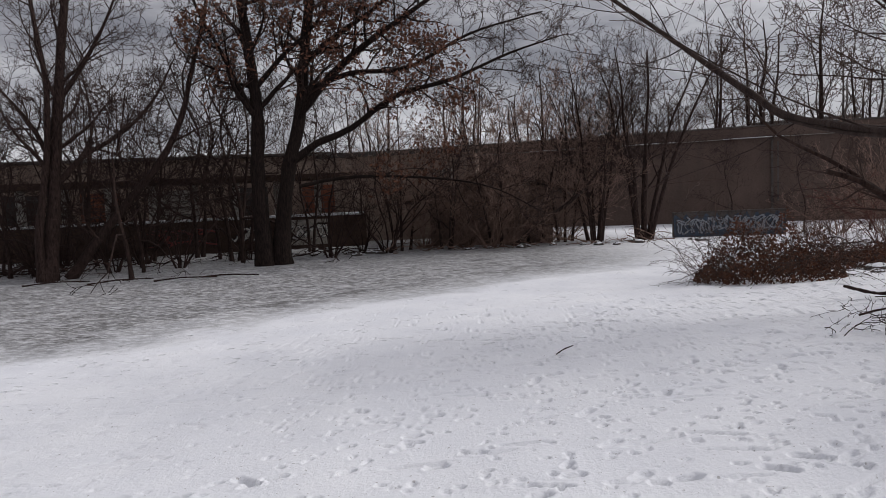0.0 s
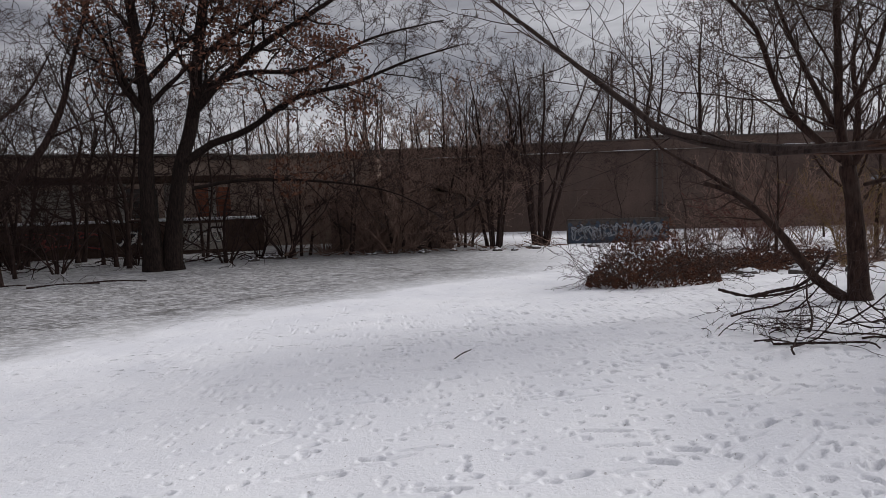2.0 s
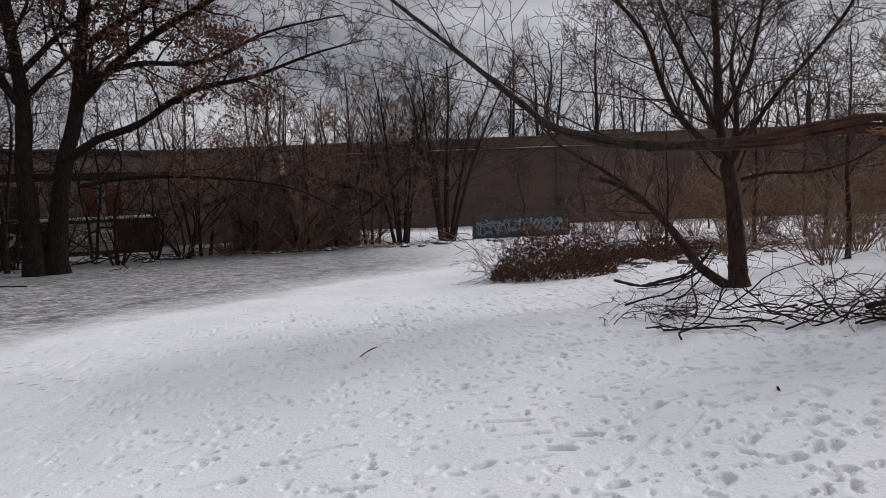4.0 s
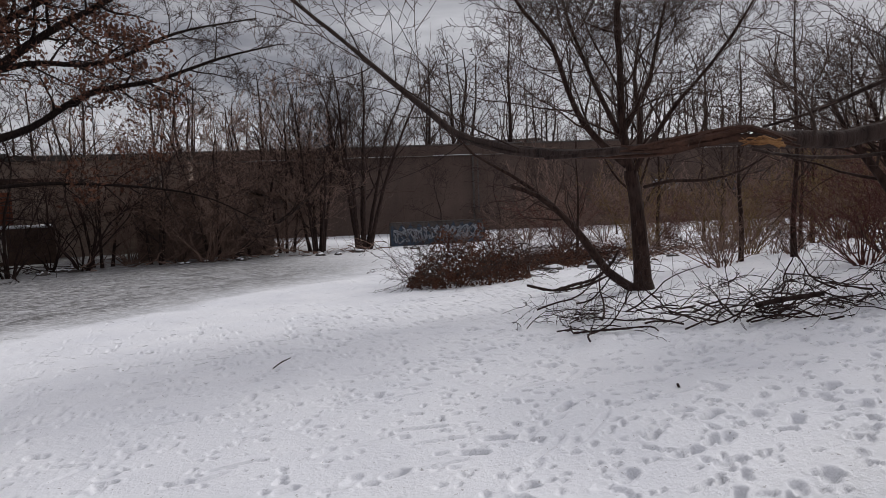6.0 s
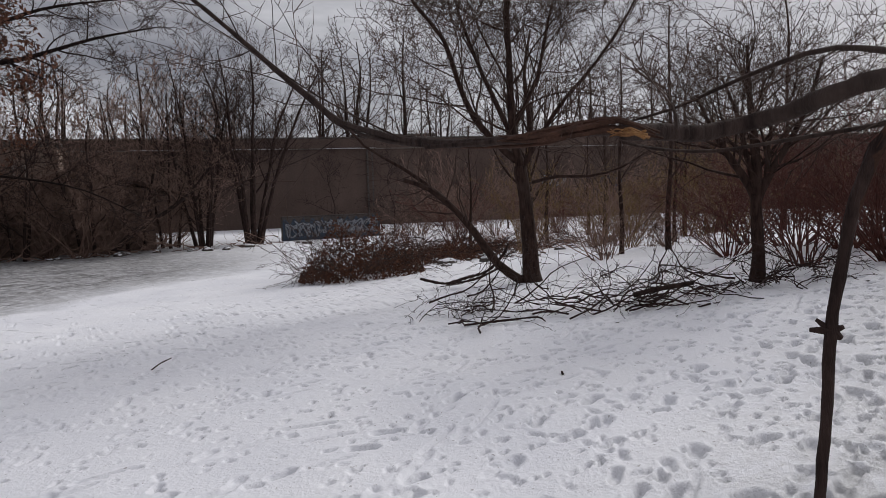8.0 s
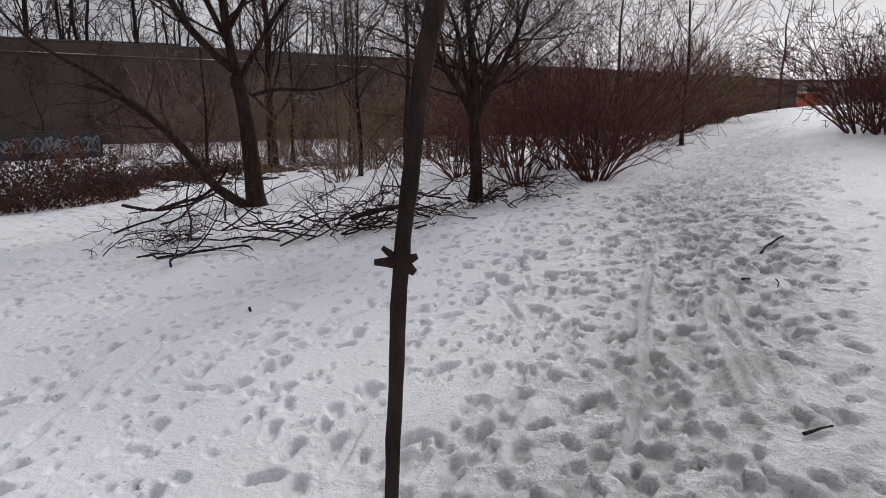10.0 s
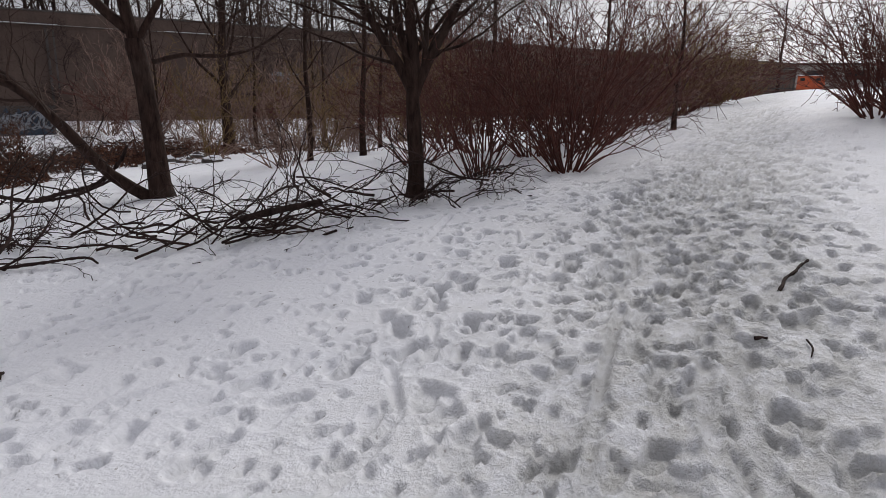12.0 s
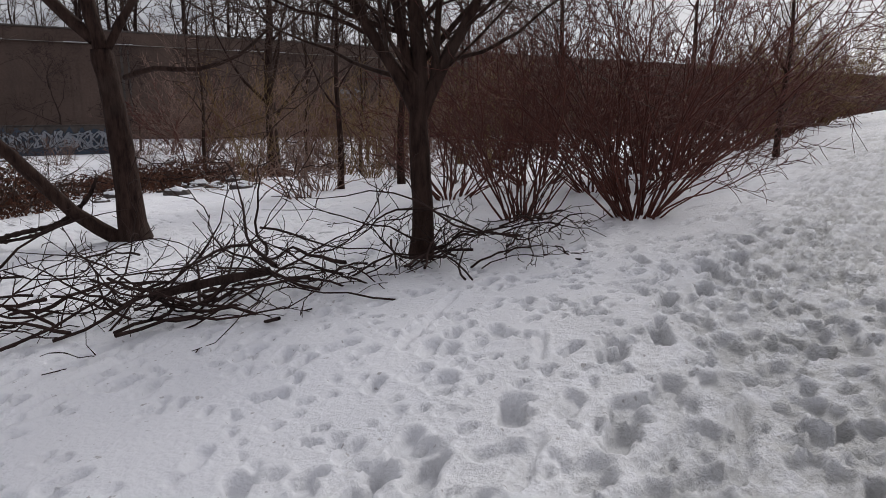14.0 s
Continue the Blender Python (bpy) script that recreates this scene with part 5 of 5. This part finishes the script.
def distant_block(x, y, turn, w, d, h, floors, label):
    t = empty("apartment_block", pose(x, y, -1.0, 0, 0, turn), label, "building")
    part("wall", boxed(-w / 2, w / 2, 0, d, 0, h), PALE_WALL, t)
    part("roof", boxed(-w / 2 - 0.3, w / 2 + 0.3, -0.3, d + 0.3, h + 0.01, h + 0.5, bevel=0.05), CONCRETE_DARK, t)
    n = int(w / 3)
    for f in range(floors):
        for k in range(n):
            cx, cz = -w / 2 + (k + 0.5) * w / n, h * (f + 0.55) / floors
            part("window", boxed(cx - 0.7, cx + 0.7, -0.06, -0.01, cz - 0.75, cz + 0.75, bevel=0.02), DARK_VOID, t)


distant_block(62.0, 112.0, -30, 16, 12, 12.8, 4, "distant pale apartment block behind bare trees")

# a tall thin lamp mast behind the wall
mast = empty("lamp_mast", pose(33.0, 54.0, -1.0), "tall thin dark lamp mast behind the wall", "lamp mast")
_t = Tubes()
_t.add([Vector((0, 0, 0)), Vector((0, 0, 6)), Vector((0, 0, 12))], [0.11, 0.09, 0.06], 8)
part_mesh("mast", _t.mesh("mast"), STEEL, mast)
part("lamp_head", boxed(-0.12, 1.0, -0.15, 0.15, 11.9, 12.08, bevel=0.04), STEEL, mast)

# ---------------------------------------------------------------- rubble and sticks


def rubble(at, size, seed, snow=True):
    rng = random.Random(seed)
    z = ground_z(*at)
    t = empty("rubble_stone", pose(at[0], at[1], z, 0, 0, rng.uniform(0, 360)), "dark broken stone capped with snow", "stone", "rubble on the bank")
    bm = bmesh.new()
    bmesh.ops.create_icosphere(bm, subdivisions=2, radius=size)
    for v in bm.verts:
        n = noise.noise(v.co * (1.6 / size) + Vector((seed, 0, 0)))
        v.co = v.co * (1 + 0.35 * n)
        v.co.z *= 0.6
    part("stone", bm, CONCRETE_DARK, t)
    bm = bmesh.new()
    bmesh.ops.create_icosphere(bm, subdivisions=2, radius=size * 0.84)
    for v in bm.verts:
        n = noise.noise(v.co * (1.6 / size) + Vector((seed, 0, 0)))
        v.co = v.co * (1 + 0.33 * n)
        v.co.z = v.co.z * 0.36 + size * (0.30 + 0.2 * noise.noise(v.co * (3.1 / size)))
    part("snow_cap", bm, SNOW_CAP, t)


_rng = random.Random(77)
for k in range(46):
    f = _rng.random()
    rubble((9.5 + 10.0 * f + _rng.uniform(-0.8, 0.8), 16.0 + 5.5 * f + _rng.uniform(-1.2, 3.2)), _rng.uniform(0.08, 0.30), k)
for k in range(16):
    rubble((_rng.uniform(-4.0, 12.0), 30.4 + _rng.uniform(-0.6, 0.8)), _rng.uniform(0.12, 0.32), 100 + k)


def stick(points, r, label, seed=1, mat=None):
    t = tree("stick", (points[0][0], points[0][1], ground_z(*points[0][:2])), label, "stick", "sticks on the snow")
    tb = Tubes()
    stem(tb, [(x, y, ground_z(x, y) + h) for x, y, h in points], r, r * 0.7, 6, 0, 0.03, random.Random(seed), 0.25)
    me = tb.mesh("stick")
    me.transform(Matrix.Translation(-t.matrix_world.translation))
    part_mesh("stem", me, mat or BARK_DARK, t)


stick([(7.38, 1.27, 0.015), (7.48, 1.265, 0.03), (7.6, 1.275, 0.03), (7.74, 1.245, 0.035), (7.9, 1.24, 0.03), (8.1, 1.22, 0.015)], 0.0125, "short black wet stick lying on the path")
stick([(6.62, 1.245, 0.01), (6.64, 1.215, 0.015), (6.65, 1.19, 0.01)], 0.010, "bit of black bark on the path", 2)
stick([(6.72, 1.02, 0.01), (6.62, 0.98, 0.015), (6.52, 0.97, 0.01)], 0.006, "thin twig on the path", 3)
stick([(1.38, 8.22, 0.01), (1.5, 8.3, 0.05), (1.64, 8.42, 0.06)], 0.009, "lone dark twig on the clean snow", 4)
stick([(4.27, 4.36, 0.01), (4.29, 4.4, 0.03), (4.32, 4.43, 0.02)], 0.011, "small dark clod on the clean snow", 5)
stick([(4.40, 0.46, 0.01), (4.48, 0.40, 0.015), (4.54, 0.36, 0.01)], 0.008, "bit of black bark on the path", 6)
stick([(5.0, 7.0, 0.02), (5.35, 6.6, 0.06), (5.65, 6.3, 0.08), (5.72, 6.22, 0.02)], 0.018, "curved dark branch end on the snow", 7)
for k, (x, y, a) in enumerate(((-10.0, 22.5, 0.1), (-12.2, 22.3, 0.4), (-8.6, 23.2, -0.2), (-14.6, 22.6, 0.2))):
    stick([(x, y, 0.03), (x + math.cos(a), y + math.sin(a), 0.10), (x + 2.1 * math.cos(a + 0.1), y + 2.1 * math.sin(a + 0.1), 0.05)], 0.03, "dead branch lying on dirty snow", 20 + k)
# the dark branch that props against the forked tree's foot
stick([(6.9, 10.2, 0.12), (7.2, 10.1, 0.18), (7.6, 10.0, 0.25), (7.9, 9.9, 0.5), (8.0, 9.8, 0.75)], 0.035, "dark dead branch leaning at a tree's foot", 31)
stick([(6.55, 10.7, 0.22), (6.9, 10.35, 0.10), (7.3, 10.0, 0.14), (7.7, 9.75, 0.3)], 0.03, "dark dead branch lying before a tree", 32)


# brushy little trees and a slanting pale trunk in front of the shed
bt = generic_tree("brush_tree", 151, 6.6, 0.07, "small bare brown tree among the brushwood", BARK_DARK, BRUSH_TWIG, kids=(12, 7, 5), stems=3, fan=0.22, twig=0.012, at=(0.2, 31.2), first=0.15, ratio=(0.45, 0.5, 0.5), angle=(50, 46, 44), wander=0.18, group="small trees by the shed")
copies(bt, [(2.8, 31.6), (4.6, 33.2), (-2.0, 32.0), (6.2, 33.4), (7.4, 31.4)], 152, 0.75, 1.15)
leaner = tree("slanting_trunk", (2.0, 31.6, ground_z(2.0, 31.6)), "slanting pale dead trunk with snow along its top", "tree")
_tb, _g = Tubes(), Grower(153, kids=(5, 4, 3), twig=0.010)
_j, _r = stem(_tb, [(3.38, 31.84, -1.06), (4.52, 31.70, 0.02), (5.77, 31.50, 0.79), (6.89, 31.27, 1.71), (7.73, 31.08, 2.76), (8.68, 30.83, 3.54)], 0.13, 0.03, 8, 0.2, 0.4)
_g.sprout(_j, _r, 0, 4.0, 0.4)
finish_tree(leaner, _tb, _g, BARK_GREY, BRUSH_TWIG)

brush_pile("brush_pile", ((5.55, 7.75), (5.95, 7.55)), 0.16, 0.22, 16, 161, "small dark clump of broken twigs on the snow", TWIG_DARK, 0.3, 0.6, 0.007, along=1.6)

# loose brown thicket between the bank and the long wall
th = shrub("thicket_shrub", 171, (19.0, 26.0), 3.2, 0.85, 13, "tall bare brown shrub in the thicket by the wall", BRUSH_TWIG, "thicket by the wall", 0.009, 0.016, (8, 4))
th2 = shrub("thicket_shrub", 172, (24.0, 28.0), 2.6, 1.1, 13, "tall bare reddish shrub in the thicket by the wall", TWIG_RED, "thicket by the wall", 0.009, 0.016, (8, 4))
_rng = random.Random(173)
for src, sd in ((th, 1), (th2, 2)):
    places = []
    for k in range(13):
        az, d = radians(_rng.uniform(31, 66)), _rng.uniform(27, 38)
        places.append((d * math.sin(az), d * math.cos(az)))
    copies(src, places, 174 + sd, 0.8, 1.5)

# debris between the forked tree and the wall
for k, (ln0, ln1) in enumerate((((12.0, 14.6), (15.5, 17.0)), ((9.2, 17.6), (12.5, 19.0)), ((15.0, 22.0), (19.5, 23.5)), ((16.5, 16.5), (19.5, 18.5)))):
    brush_pile("brush_pile", (ln0, ln1), 0.8, 0.45, 26, 180 + k, "old brown branches strewn over snowy rubble", BRUSH_TWIG, 0.5, 1.8, 0.014, along=0.9, group="old brush on the bank")
for k in range(26):
    rubble((_rng.uniform(10.0, 18.0), _rng.uniform(15.5, 22.5)), _rng.uniform(0.07, 0.2), 300 + k)
bramble_mound((12.2, 17.6), 1.6, 0.9, 0.55, 50, 2200, 134, "low brambles and dead leaves on snowy rubble")

# a short thick log caught in the heap of cut branches
log = tree("log", (6.9, 5.75, ground_z(6.9, 5.75)), "short thick dark log lying in the branch heap", "log")
_tb = Tubes()
stem(_tb, [(6.85, 5.78, ground_z(6.85, 5.78) + 0.20), (7.15, 5.58, ground_z(7.15, 5.58) + 0.25), (7.5, 5.36, ground_z(7.5, 5.36) + 0.28)], 0.036, 0.030, 9, 0, 0.08, random.Random(9), 0.12)
_tb.f.append(tuple(range(8, -1, -1)))
_me = _tb.mesh("log")
_me.transform(Matrix.Translation(-log.matrix_world.translation))
part_mesh("stem", _me, BARK_DARK, log)
# broken stones and snowy hummocks beside the forked tree
for k in range(12):
    rubble((_rng.uniform(8.6, 13.2), _rng.uniform(14.2, 17.8)), _rng.uniform(0.10, 0.30), 400 + k)
